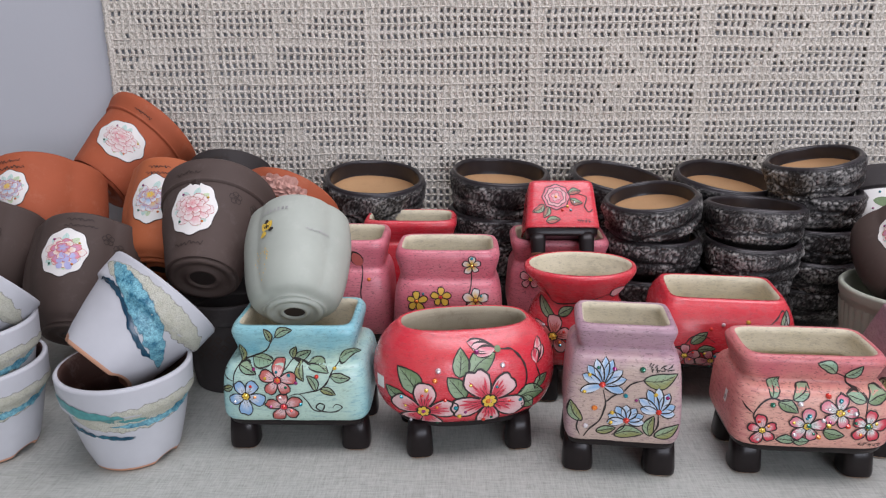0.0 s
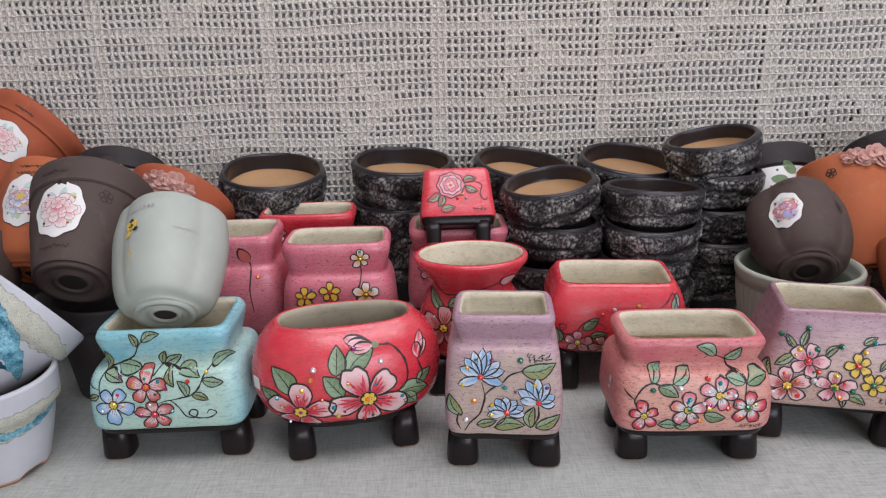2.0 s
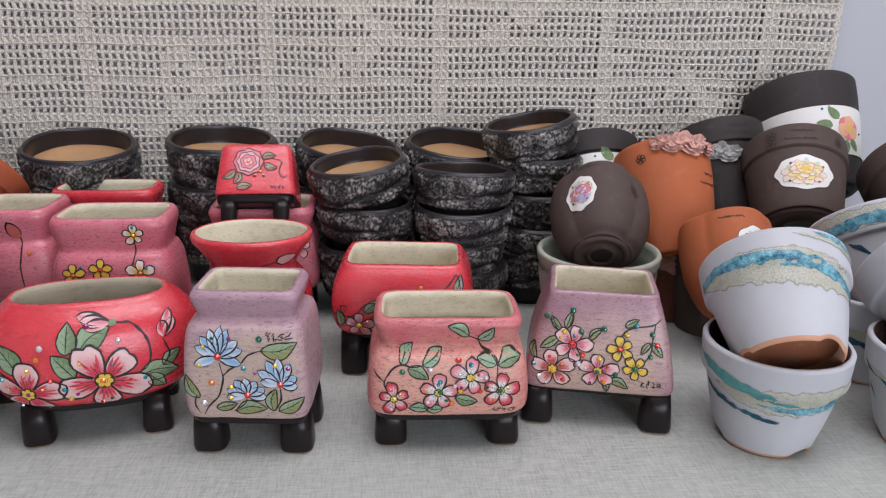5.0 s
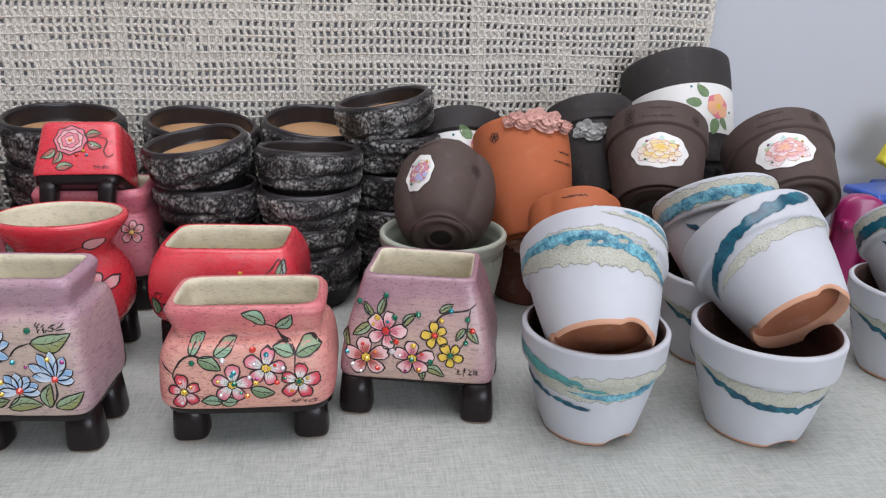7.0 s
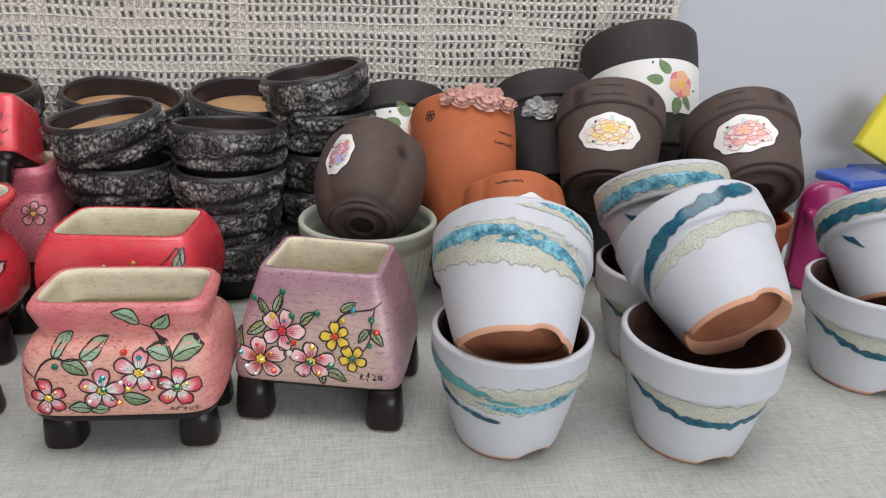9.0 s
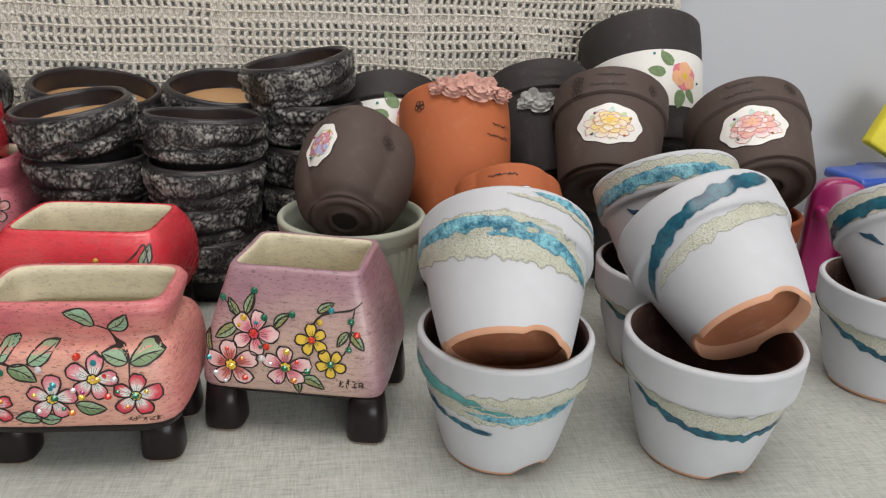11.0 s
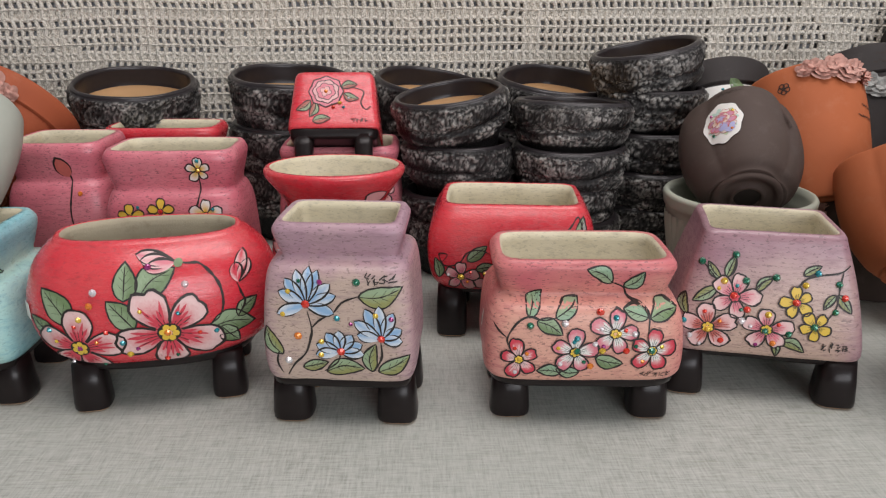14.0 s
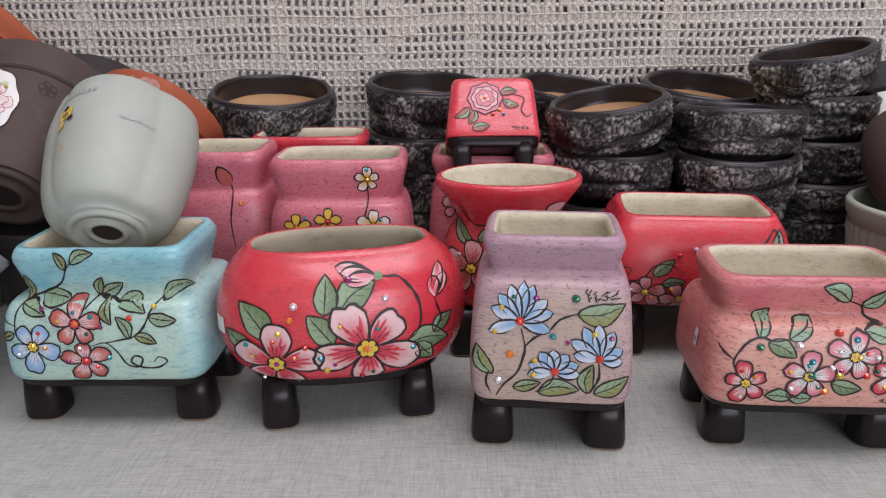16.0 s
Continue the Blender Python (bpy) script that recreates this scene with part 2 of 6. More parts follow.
def linen():
    m, t, p = nodes("grey_green_linen")
    wx = tex(t, "Noise", coords(t, (0.10, 1, 1)), 900, 3, 0.6)
    wy = tex(t, "Noise", coords(t, (1, 0.10, 1)), 900, 3, 0.6)
    big = tex(t, "Noise", coords(t), 7, 5, 0.6)
    slub = tex(t, "Noise", coords(t, (0.05, 1, 1)), 420, 3, 0.6)
    w = mix(t, 0.5, wx.outputs[0], wy.outputs[0])
    col = ramp(t, w, [(0.34, (0.29, 0.30, 0.265)), (0.50, (0.425, 0.432, 0.395)), (0.66, (0.53, 0.535, 0.495))])
    col = mix(t, ramp(t, big.outputs[0], [(0.3, (0, 0, 0)), (0.8, (0.5, 0.5, 0.5))]), col, (0.42, 0.45, 0.41))
    col = mix(t, ramp(t, slub.outputs[0], [(0.60, (0, 0, 0)), (0.74, (0.6, 0.6, 0.6))]), col, (0.36, 0.38, 0.31))
    spot = tex(t, "Noise", coords(t), 48, 6, 0.75)
    col = mix(t, ramp(t, spot.outputs[0], [(0.68, (0, 0, 0)), (0.80, (0.55, 0.55, 0.55))]), col, (0.16, 0.15, 0.11))
    t.links.new(col, p.inputs["Base Color"])
    p.inputs["Roughness"].default_value = 0.9
    bump(t, p, w, 0.6, 0.0008)
    return m


def yarn():
    m, t, p = nodes("unbleached_cotton_yarn")
    tw = tex(t, "Noise", coords(t, (1, 1, 1)), 480, 3, 0.6)
    big = tex(t, "Noise", coords(t), 5, 4)
    col = mix(t, big.outputs[0], (0.79, 0.735, 0.645), (0.84, 0.795, 0.72))
    col = mix(t, ramp(t, tw.outputs[0], [(0.34, (1, 1, 1)), (0.55, (0, 0, 0))]), col, (0.47, 0.42, 0.345))
    t.links.new(col, p.inputs["Base Color"])
    p.inputs["Roughness"].default_value = 0.95
    bump(t, p, tw.outputs[0], 1.0, 0.0022)
    return m


def wallpaint(name, c):
    m, t, p = nodes(name)
    n = tex(t, "Noise", coords(t), 3, 5)
    f = tex(t, "Noise", coords(t), 260, 3)
    t.links.new(mix(t, n.outputs[0], k(c, 0.95), k(c, 1.04)), p.inputs["Base Color"])
    p.inputs["Roughness"].default_value = 0.7
    bump(t, p, f.outputs[0], 0.15, 0.0006)
    return m


LINEN, YARN = linen(), yarn()
WALL = wallpaint("light_grey_wall_paint", (0.52, 0.53, 0.56))
ROOM = wallpaint("pale_room_paint", (0.52, 0.51, 0.49))
FLOORMAT = wallpaint("grey_floor_vinyl", (0.32, 0.31, 0.29))


# ---- building helpers ----
def mesh_of(name, verts, faces, mats, idx=None, smooth=True):
    me = bpy.data.meshes.new(name)
    me.from_pydata([tuple(v) for v in verts], [], faces)
    for m in mats if isinstance(mats, (list, tuple)) else [mats]:
        me.materials.append(m)
    if idx is not None:
        me.polygons.foreach_set("material_index", idx)
    if smooth:
        me.shade_smooth()
    me.update()
    return me


def part(name, me, parent, label="", m=None):
    """Links a mesh as one object under a thing or a part."""
    ob = new(name, me)
    ob.parent = parent
    if m is not None:
        ob.matrix_basis = m
    return tagged(ob, label)


def thing(name, label, category, m, group="", kind=""):
    ob = new(name)
    ob.empty_display_size = 0.02
    ob.matrix_world = m
    return tagged(ob, label, category, group, kind)


def tip(x, y, z, az, el, spin=0):
    """Pose of a pot whose foot is centred at x, y, z and whose axis leans towards az (0 back, 90 right), el degrees above level."""
    return pose(x, y, z, el - 90, 0, -az) @ pose(0, 0, 0, 0, 0, spin)


def box(x0, x1, y0, y1, z0, z1):
    v = [(x, y, z) for x in (x0, x1) for y in (y0, y1) for z in (z0, z1)]
    return v, [(0, 1, 3, 2), (4, 6, 7, 5), (0, 4, 5, 1), (2, 3, 7, 6), (0, 2, 6, 4), (1, 5, 7, 3)]


def catmull(rows, sub):
    out = []
    n = len(rows)
    for i in range(n - 1):
        p0, p1, p2, p3 = (np.array(rows[min(max(j, 0), n - 1)], float) for j in (i - 1, i, i + 1, i + 2))
        for s in range(sub):
            t = s / sub
            out.append(tuple(0.5 * (2 * p1 + (p2 - p0) * t + (2 * p0 - 5 * p1 + 4 * p2 - p3) * t * t + (3 * p1 - p0 - 3 * p2 + p3) * t ** 3)))
    return out + [tuple(rows[-1])]


class Pot:
    """A hollow vessel from rings (half width, half depth, height, squareness); squareness 2 is round."""

    def __init__(self, rings, sub=4, wall=0.004, floor=0.012, seg=72, wob=0.0006, lobes=(0, 0.0), flat=None):
        self.rings = catmull(rings, sub)
        self.top = rings[-1][2]
        self.wall, self.floor, self.seg, self.wob, self.lobes = wall, floor, seg, wob, lobes
        self.zs = [r[2] for r in self.rings]
        self.flat = rings[0][3] > 2.05 or abs(rings[0][0] - rings[0][1]) > 1e-4 if flat is None else flat

    def ring(self, z):
        return [float(np.interp(z, self.zs, [r[i] for r in self.rings])) for i in (0, 1)] + [float(np.interp(z, self.zs, [r[3] for r in self.rings]))]

    def radius(self, hx, hy, n, a):
        c, s = abs(math.cos(a)), abs(math.sin(a))
        f = 1 + self.lobes[1] * (abs(math.cos(self.lobes[0] * a / 2)) - 0.6) if self.lobes[0] else 1
        return f / ((c / hx) ** n + (s / hy) ** n) ** (1 / n)

    def bulge(self, p, hx):
        """The small hand-made unevenness of the wall at p."""
        return noise.noise(p * 28 + Vector((self.top * 91, 3, hx))) * self.wob * 2

    def on(self, u, z, off=0.0006, az=0.0):
        """The point of the outside at u metres along and height z, az degrees round from the front."""
        hx, hy, n = self.ring(z)
        if self.flat:
            if az:
                hx, hy = hy, hx
            q = min(abs(u / hx), 0.985)
            p = Matrix.Rotation(radians(az), 3, "Z") @ Vector((u, -hy * (1 - q ** n) ** (1 / n), z))
            a = math.atan2(p.y, p.x)
            off = off * 0.5 + 0.00012 + self.bulge(p, self.ring(z)[0])
            return p + Vector((off * math.cos(a), off * math.sin(a), 0)) if az == 0 else p + off * Vector((math.sin(radians(az)), -math.cos(radians(az)), 0))
        a = radians(az - 90) + u / hx
        r = self.radius(hx, hy, n, a) + off * 0.6 + 0.0003
        return Vector((r * math.cos(a), r * math.sin(a), z))

    def mesh(self, name, mats, lip=True, crest=None, rim_z=None):
        """mats: outside, inside, inner floor, and rim if rim_z is given."""
        seg, w = self.seg, self.wall
        prof = [(hx, hy, z, n, 0 if rim_z is None or z < rim_z else 3) for hx, hy, z, n in self.rings]
        base = prof[0]
        prof = [(base[0] * f, base[1] * f, base[2], base[3], 0) for f in (0.02, 0.55, 0.94)] + prof
        hx, hy, z, n = self.rings[-1]
        rm = 0 if rim_z is None else 3
        prof += [(hx - 0.25 * w, hy - 0.25 * w, z + 0.35 * w, n, rm), (hx - 0.75 * w, hy - 0.75 * w, z + 0.35 * w, n, rm)]
        for q in reversed(self.rings[:-1:2]):
            if q[2] > self.floor + 0.004:
                prof.append((max(0.006, min(q[0], hx) - w), max(0.006, min(q[1], hy) - w), q[2], q[3], 1))
        lx, ly = prof[-1][0], prof[-1][1]
        prof += [(lx * 0.9, ly * 0.9, self.floor, n, 2), (lx * 0.45, ly * 0.45, self.floor - 0.0005, n, 2), (lx * 0.02, ly * 0.02, self.floor - 0.001, n, 2)]
        verts, faces, idx, cr = [], [], [], []
        for i, (hx, hy, z, n, mi) in enumerate(prof):
            for j in range(seg):
                a = 2 * math.pi * j / seg
                r = self.radius(hx, hy, n, a)
                p = Vector((r * math.cos(a), r * math.sin(a), z))
                if self.wob:
                    d = self.bulge(p, hx)
                    p.x += d * math.cos(a)
                    p.y += d * math.sin(a)
                    p.z += noise.noise(p * 19 + Vector((7, self.top * 50, 1))) * self.wob * 0.6
                c = 0.0
                if crest and mi == 0 and 3 <= i < len(self.rings) + 3:
                    c = crest(p, z)
                    p.x += c * 0.0027 * math.cos(a)
                    p.y += c * 0.0027 * math.sin(a)
                cr.append(c)
                verts.append(p)
            if i:
                for j in range(seg):
                    a, b = (i - 1) * seg + j, (i - 1) * seg + (j + 1) % seg
                    faces.append((a, b, b + seg, a + seg))
                    idx.append(min(mi, len(mats) - 1))
        faces.append(tuple(range(seg))[::-1])
        faces.append(tuple(range((len(prof) - 1) * seg, len(prof) * seg)))
        idx += [0, min(2, len(mats) - 1)]
        me = mesh_of(name, verts, faces, mats, idx)
        if crest:
            at = me.attributes.new("crest", "FLOAT", "POINT")
            at.data.foreach_set("value", cr)
        return me


class Deco:
    """Painted shapes laid on a pot's outside; each add() is one filled outline."""

    def __init__(self, pot, az=0.0, dz=0.0):
        self.pot, self.az, self.dz = pot, az, dz
        self.v, self.f, self.i, self.mats = [], [], [], []
        self.sparkle, self.fade = [], []

    def put(self, u, z, off):
        return self.pot.on(u, max(z + self.dz, self.pot.zs[0] + 0.0006), off, self.az)

    def slot(self, m):
        if m not in self.mats:
            self.mats.append(m)
        return self.mats.index(m)

    def add(self, pts, m, off=0.0006, c=None):
        n = len(pts)
        c = c or (sum(p[0] for p in pts) / n, sum(p[1] for p in pts) / n)
        size = max(math.hypot(p[0] - c[0], p[1] - c[1]) for p in pts)
        lev = max(1, math.ceil(size / 0.006))
        self.fade += [0.5] * (1 + lev * n)
        b, s = len(self.v), self.slot(m)
        self.v.append(self.put(*c, off))
        for q in range(1, lev + 1):
            self.v += [self.put(c[0] + (x - c[0]) * q / lev, c[1] + (y - c[1]) * q / lev, off) for x, y in pts]
        for j in range(n):
            j2 = (j + 1) % n
            self.f.append((b, b + 1 + j, b + 1 + j2))
            self.i.append(s)
            for q in range(lev - 1):
                o = b + 1 + q * n
                self.f.append((o + j, o + n + j, o + n + j2, o + j2))
                self.i.append(s)

    def line(self, pts, w, m=None, off=0.0006, smooth=True, taper=0.6):
        pts = catmull(pts, 6) if smooth and len(pts) > 2 else pts
        b, s, n = len(self.v), self.slot(m or INK), len(pts)
        for j, (x, y) in enumerate(pts):
            x0, y0 = pts[max(j - 1, 0)]
            x1, y1 = pts[min(j + 1, n - 1)]
            d = math.hypot(x1 - x0, y1 - y0) or 1
            h = w / 2 * (1 - taper * abs(2 * j / (n - 1) - 1) ** 2) * (1 + 0.55 * noise.noise(Vector((x * 260, y * 260, b))))
            self.fade += [0.5, 0.5]
            nx, ny = -(y1 - y0) / d * h, (x1 - x0) / d * h
            self.v += [self.put(x + nx, y + ny, off), self.put(x - nx, y - ny, off)]
            if j:
                o = b + 2 * j
                self.f.append((o - 2, o - 1, o + 1, o))
                self.i.append(s)

    def petal(self, x, y, ang, ln, wd, m, off, shape=0.75, pw=0.62):
        ca, sa = math.cos(ang), math.sin(ang)
        pts = []
        for q in range(14):
            t = q / 7 if q <= 7 else (14 - q) / 7
            s = ln * t
            h = wd * math.sin(math.pi * t ** shape) ** pw * (1 if q <= 7 else -1) if 0 < t < 1 else 0
            pts.append((x + ca * s - sa * h, y + sa * s + ca * h))
        self.add(pts, m, off, (x + ca * ln * 0.5, y + sa * ln * 0.5))

    def grid(self, f, m, off, rows, cols):
        """A painted patch: f(t, v) gives x, y and the shade for t in 0..1 and v in -1..1."""
        b, s = len(self.v), self.slot(m)
        for i in range(rows + 1):
            for j in range(cols + 1):
                x, y, g = f(i / rows, 2 * j / cols - 1)
                self.v.append(self.put(x, y, off))
                self.fade.append(g)
        for i in range(rows):
            for j in range(cols):
                o = b + i * (cols + 1) + j
                self.f.append((o, o + 1, o + cols + 2, o + cols + 1))
                self.i.append(s)

    def blossom(self, x, y, r, n, outer, inner, centre, rot=0.3, edge=INK, round_=1.5, veins=INK, squash=1.0):
        """An open blossom of broad wavy petals that touch, shaded from the heart outwards."""
        if n == 5 and r > 0.0105 and edge is INK:
            self.sparkle.append((x, y, r, rot))
        rng = random.Random(int((x + 1) * 7919 + y * 1e4))
        tone = two_tone(inner or outer, outer)
        phi = math.pi / n * 0.96
        for j in range(n):
            a = rot + 2 * math.pi * j / n + rng.uniform(-0.10, 0.10)
            ln, q = r * rng.uniform(0.92, 1.14), rng.uniform(0, 50)

            def at(t, v, a=a, ln=ln, q=q):
                e = ln * t * (1 - 0.27 * abs(v) ** 3 + 0.10 * noise.noise(Vector((v * 2.4, q, 0))) * t)
                g = a + v * phi * (0.80 + 0.20 * math.sin(math.pi * min(1, t * 1.05)))
                return x + e * math.cos(g), y + squash * e * math.sin(g)

            self.grid(lambda t, v: (*at(0.10 + 0.90 * t, v), min(1, t * 0.86 + 0.10 * abs(v))), tone, 0.0008 + 0.00012 * (j % 2), 6, 8)
            if inner and veins:
                for d in (-0.6, -0.28, 0.05, 0.36, 0.66):
                    e = rng.uniform(0.48, 0.80)
                    self.line([at(0.18, d * 0.7), at(e * 0.6, d * 0.85 + 0.05), at(e, d)], r * 0.07, inner, 0.0012, True, 0.9)
            if veins:
                for d in (-0.45, 0.0, 0.42):
                    e = rng.uniform(0.40, 0.58)
                    self.line([at(0.2, d), at(e, d * 0.8)], max(0.0004, r * 0.034), INK, 0.0014, False, 0.5)
            if edge:
                pts = [at(0.34 + 0.66 * g / 4, -1) for g in range(4)] + [at(1, -1 + 2 * g / 10) for g in range(11)] + [at(1 - 0.66 * g / 4, 1) for g in range(1, 5)]
                self.line(pts, max(0.00095, r * 0.058), edge, 0.0015, False, 0.25)
        if centre:
            self.add([(x + r * 0.25 * math.cos(b), y + r * 0.25 * squash * math.sin(b)) for b in np.linspace(0, 6.283, 13)[:-1]], edge or INK, 0.0018)
            for q in range(6):
                b = q * 1.047 + rot
                self.add([(x + r * 0.135 * math.cos(b) + r * 0.075 * math.cos(g), y + r * 0.135 * math.sin(b) + r * 0.075 * math.sin(g)) for g in np.linspace(0, 6.283, 8)[:-1]], centre, 0.0021)
            self.add([(x + r * 0.07 * math.cos(g), y + r * 0.07 * math.sin(g)) for g in np.linspace(0, 6.283, 8)[:-1]], PETALPEACH, 0.0024)

    def leaf(self, x, y, ang, ln, m=LEAF, wd=0.27):
        """A pointed leaf, one half paler, with a dark scratched outline and ribs."""
        rng = random.Random(int((x + 1) * 5003 + y * 1e4 + ang))
        a, bend = radians(ang), rng.uniform(-0.16, 0.16)
        ca, sa = math.cos(a), math.sin(a)
        ln *= 1.08

        def at(t, v):
            h = ln * wd * 0.88 * math.sin(math.pi * t ** 0.82) ** 0.85 * v * (1 + 0.10 * noise.noise(Vector((t * 5, v, x * 900)))) if 0 < t < 1 else 0
            h += bend * ln * math.sin(math.pi * t)
            return x + ca * ln * t - sa * h, y + sa * ln * t + ca * h

        self.grid(lambda t, v: (*at(t, v), 0.5 + 0.5 * v), two_tone(m, LEAFPALE), 0.0004, 8, 6)
        self.line([at(g / 11, -1) for g in range(12)] + [at(1 - g / 11, 1) for g in range(1, 12)], 0.0010, INK, 0.0007, False, 0.2)
        self.line([at(0, 0), at(0.45, 0.06), at(0.9, 0)], 0.0007, INK, 0.0007, True)
        for g in (0.28, 0.48, 0.66):
            for d in (0.62, -0.62):
                self.line([at(g, 0), at(min(0.95, g + 0.17), d)], 0.0005, INK, 0.0007, False)

    def spray(self, x, z, tips, inner, outer):
        """A flower seen from the side: long petals from x, z to each tip, dark on one edge."""
        for q, (dx, dz) in enumerate(tips):
            ln, a = math.hypot(dx, dz), math.atan2(dz, dx)
            ca, sa = math.cos(a), math.sin(a)

            def at(t, v, k=1.0):
                h = 0.0031 * k * (0.10 + math.sin(math.pi * t ** 1.25) ** 0.7) * v if t < 1 else 0
                return x + ca * ln * t - sa * h, z + sa * ln * t + ca * h

            self.grid(lambda t, v: (*at(t, v), abs(v) * 0.55 + 0.45 * (0.5 + 0.5 * math.sin(q * 2.1 + t * 4))), two_tone(outer, inner), 0.0008 + 0.00012 * (q % 3), 7, 4)
            self.line([at(g / 8, -1) for g in range(9)], 0.0011, INK, 0.0013, False, 0.5)
            self.line([at(g / 8, 1) for g in range(3, 9)], 0.0006, INK, 0.0013, False, 0.7)

    def done(self, name, parent, label=""):
        for q, (x, y, r, rot) in enumerate(self.sparkle):
            for j in range(3 + int(r > 0.02) * 2):
                a = rot + 1.2566 * (j * 2 + q) + 0.2
                f = 0.62 + 0.16 * math.sin(j * 2.1 + q)
                gems(self.pot, parent, [(x + r * f * math.cos(a), y + r * f * math.sin(a), GEMS[(j * 3 + q * 2) % len(GEMS)], 0.85)], self.az, self.dz)
        if self.v:
            me = mesh_of(name, self.v, self.f, self.mats, self.i, False)
            me.attributes.new("fade", "FLOAT", "POINT").data.foreach_set("value", self.fade)
            return part(name, me, parent, label)


def gem_mesh(m):
    v, f = [(0, 0, 0.0010)], []
    for r, z in ((0.0006, 0.0009), (0.0012, 0.0)):
        v += [(r * math.cos(a), r * math.sin(a), z) for a in np.linspace(0, 2 * math.pi, 9)[:-1]]
    for j in range(8):
        j2 = (j + 1) % 8
        f += [(0, 1 + j, 1 + j2), (1 + j, 9 + j, 9 + j2, 1 + j2)]
    return mesh_of("rhinestone", v, f, m, None, False)


GEM = {m: gem_mesh(m) for m in GEMS}


def gems(pot, parent, spots, az=0.0, dz=0.0):
    """Rhinestones glued on the outside: (u, z, stone, size)."""
    for u, z, m, s in spots:
        z += dz
        p = pot.on(u, z, 0.0014, az)
        e, g = pot.on(u + 0.001, z, 0.0014, az), pot.on(u, z + 0.001, 0.0014, az)
        n = (e - p).cross(g - p).normalized()
        q = n.to_track_quat("Z", "Y").to_matrix().to_4x4()
        part("rhinestone", GEM[m], parent, "", Matrix.Translation(p) @ q @ Matrix.Scale(s * 1.3, 4))


def disc(n, rx, rz, x=0, y=0, wave=0, amp=0.0, rot=0.0):
    return [(x + rx * math.cos(a) * (1 + amp * math.cos(wave * a)), y + rz * math.sin(a) * (1 + amp * math.cos(wave * a))) for a in np.linspace(rot, rot + 2 * math.pi, n + 1)[:-1]]


def scribble(d, x, y, w, h, m=ENGRAVED, seed=1):
    """An engraved line of handwriting too small to read: plain strokes of its size."""
    rng = random.Random(seed)
    pts = [(x, y)]
    n = max(6, int(w / 0.0018))
    for j in range(1, n):
        tall = rng.choice((0.25, 0.3, 0.35, 0.4, 1.0))
        pts.append((x + w * j / n + rng.uniform(-0.0012, 0.0012), y + h * (0.55 * tall if j % 2 else -0.3 * rng.choice((0.6, 0.8, 1.6)))))
    d.line(pts, 0.0008, m, 0.0003, True, 0.2)


def bars(d, x, y, w, h, n, m=INK):
    """A brushed mark that cannot be read: short plain strokes of its size."""
    rng = random.Random(int(w * 1e5 + h * 1e4))
    g = w / n
    for j in range(n):
        u = x + g * (j + 0.5)
        for q in range(5):
            a, cx, cz = rng.uniform(-0.5, 2.1), u + g * rng.uniform(-0.3, 0.3), y + h * rng.uniform(-0.35, 0.35)
            e = min(g, h) * rng.uniform(0.22, 0.42)
            d.line([(cx - e * math.cos(a), cz - e * math.sin(a)), (cx + e * math.cos(a), cz + e * math.sin(a))], h * 0.14, m, 0.0012, False, 0.3)


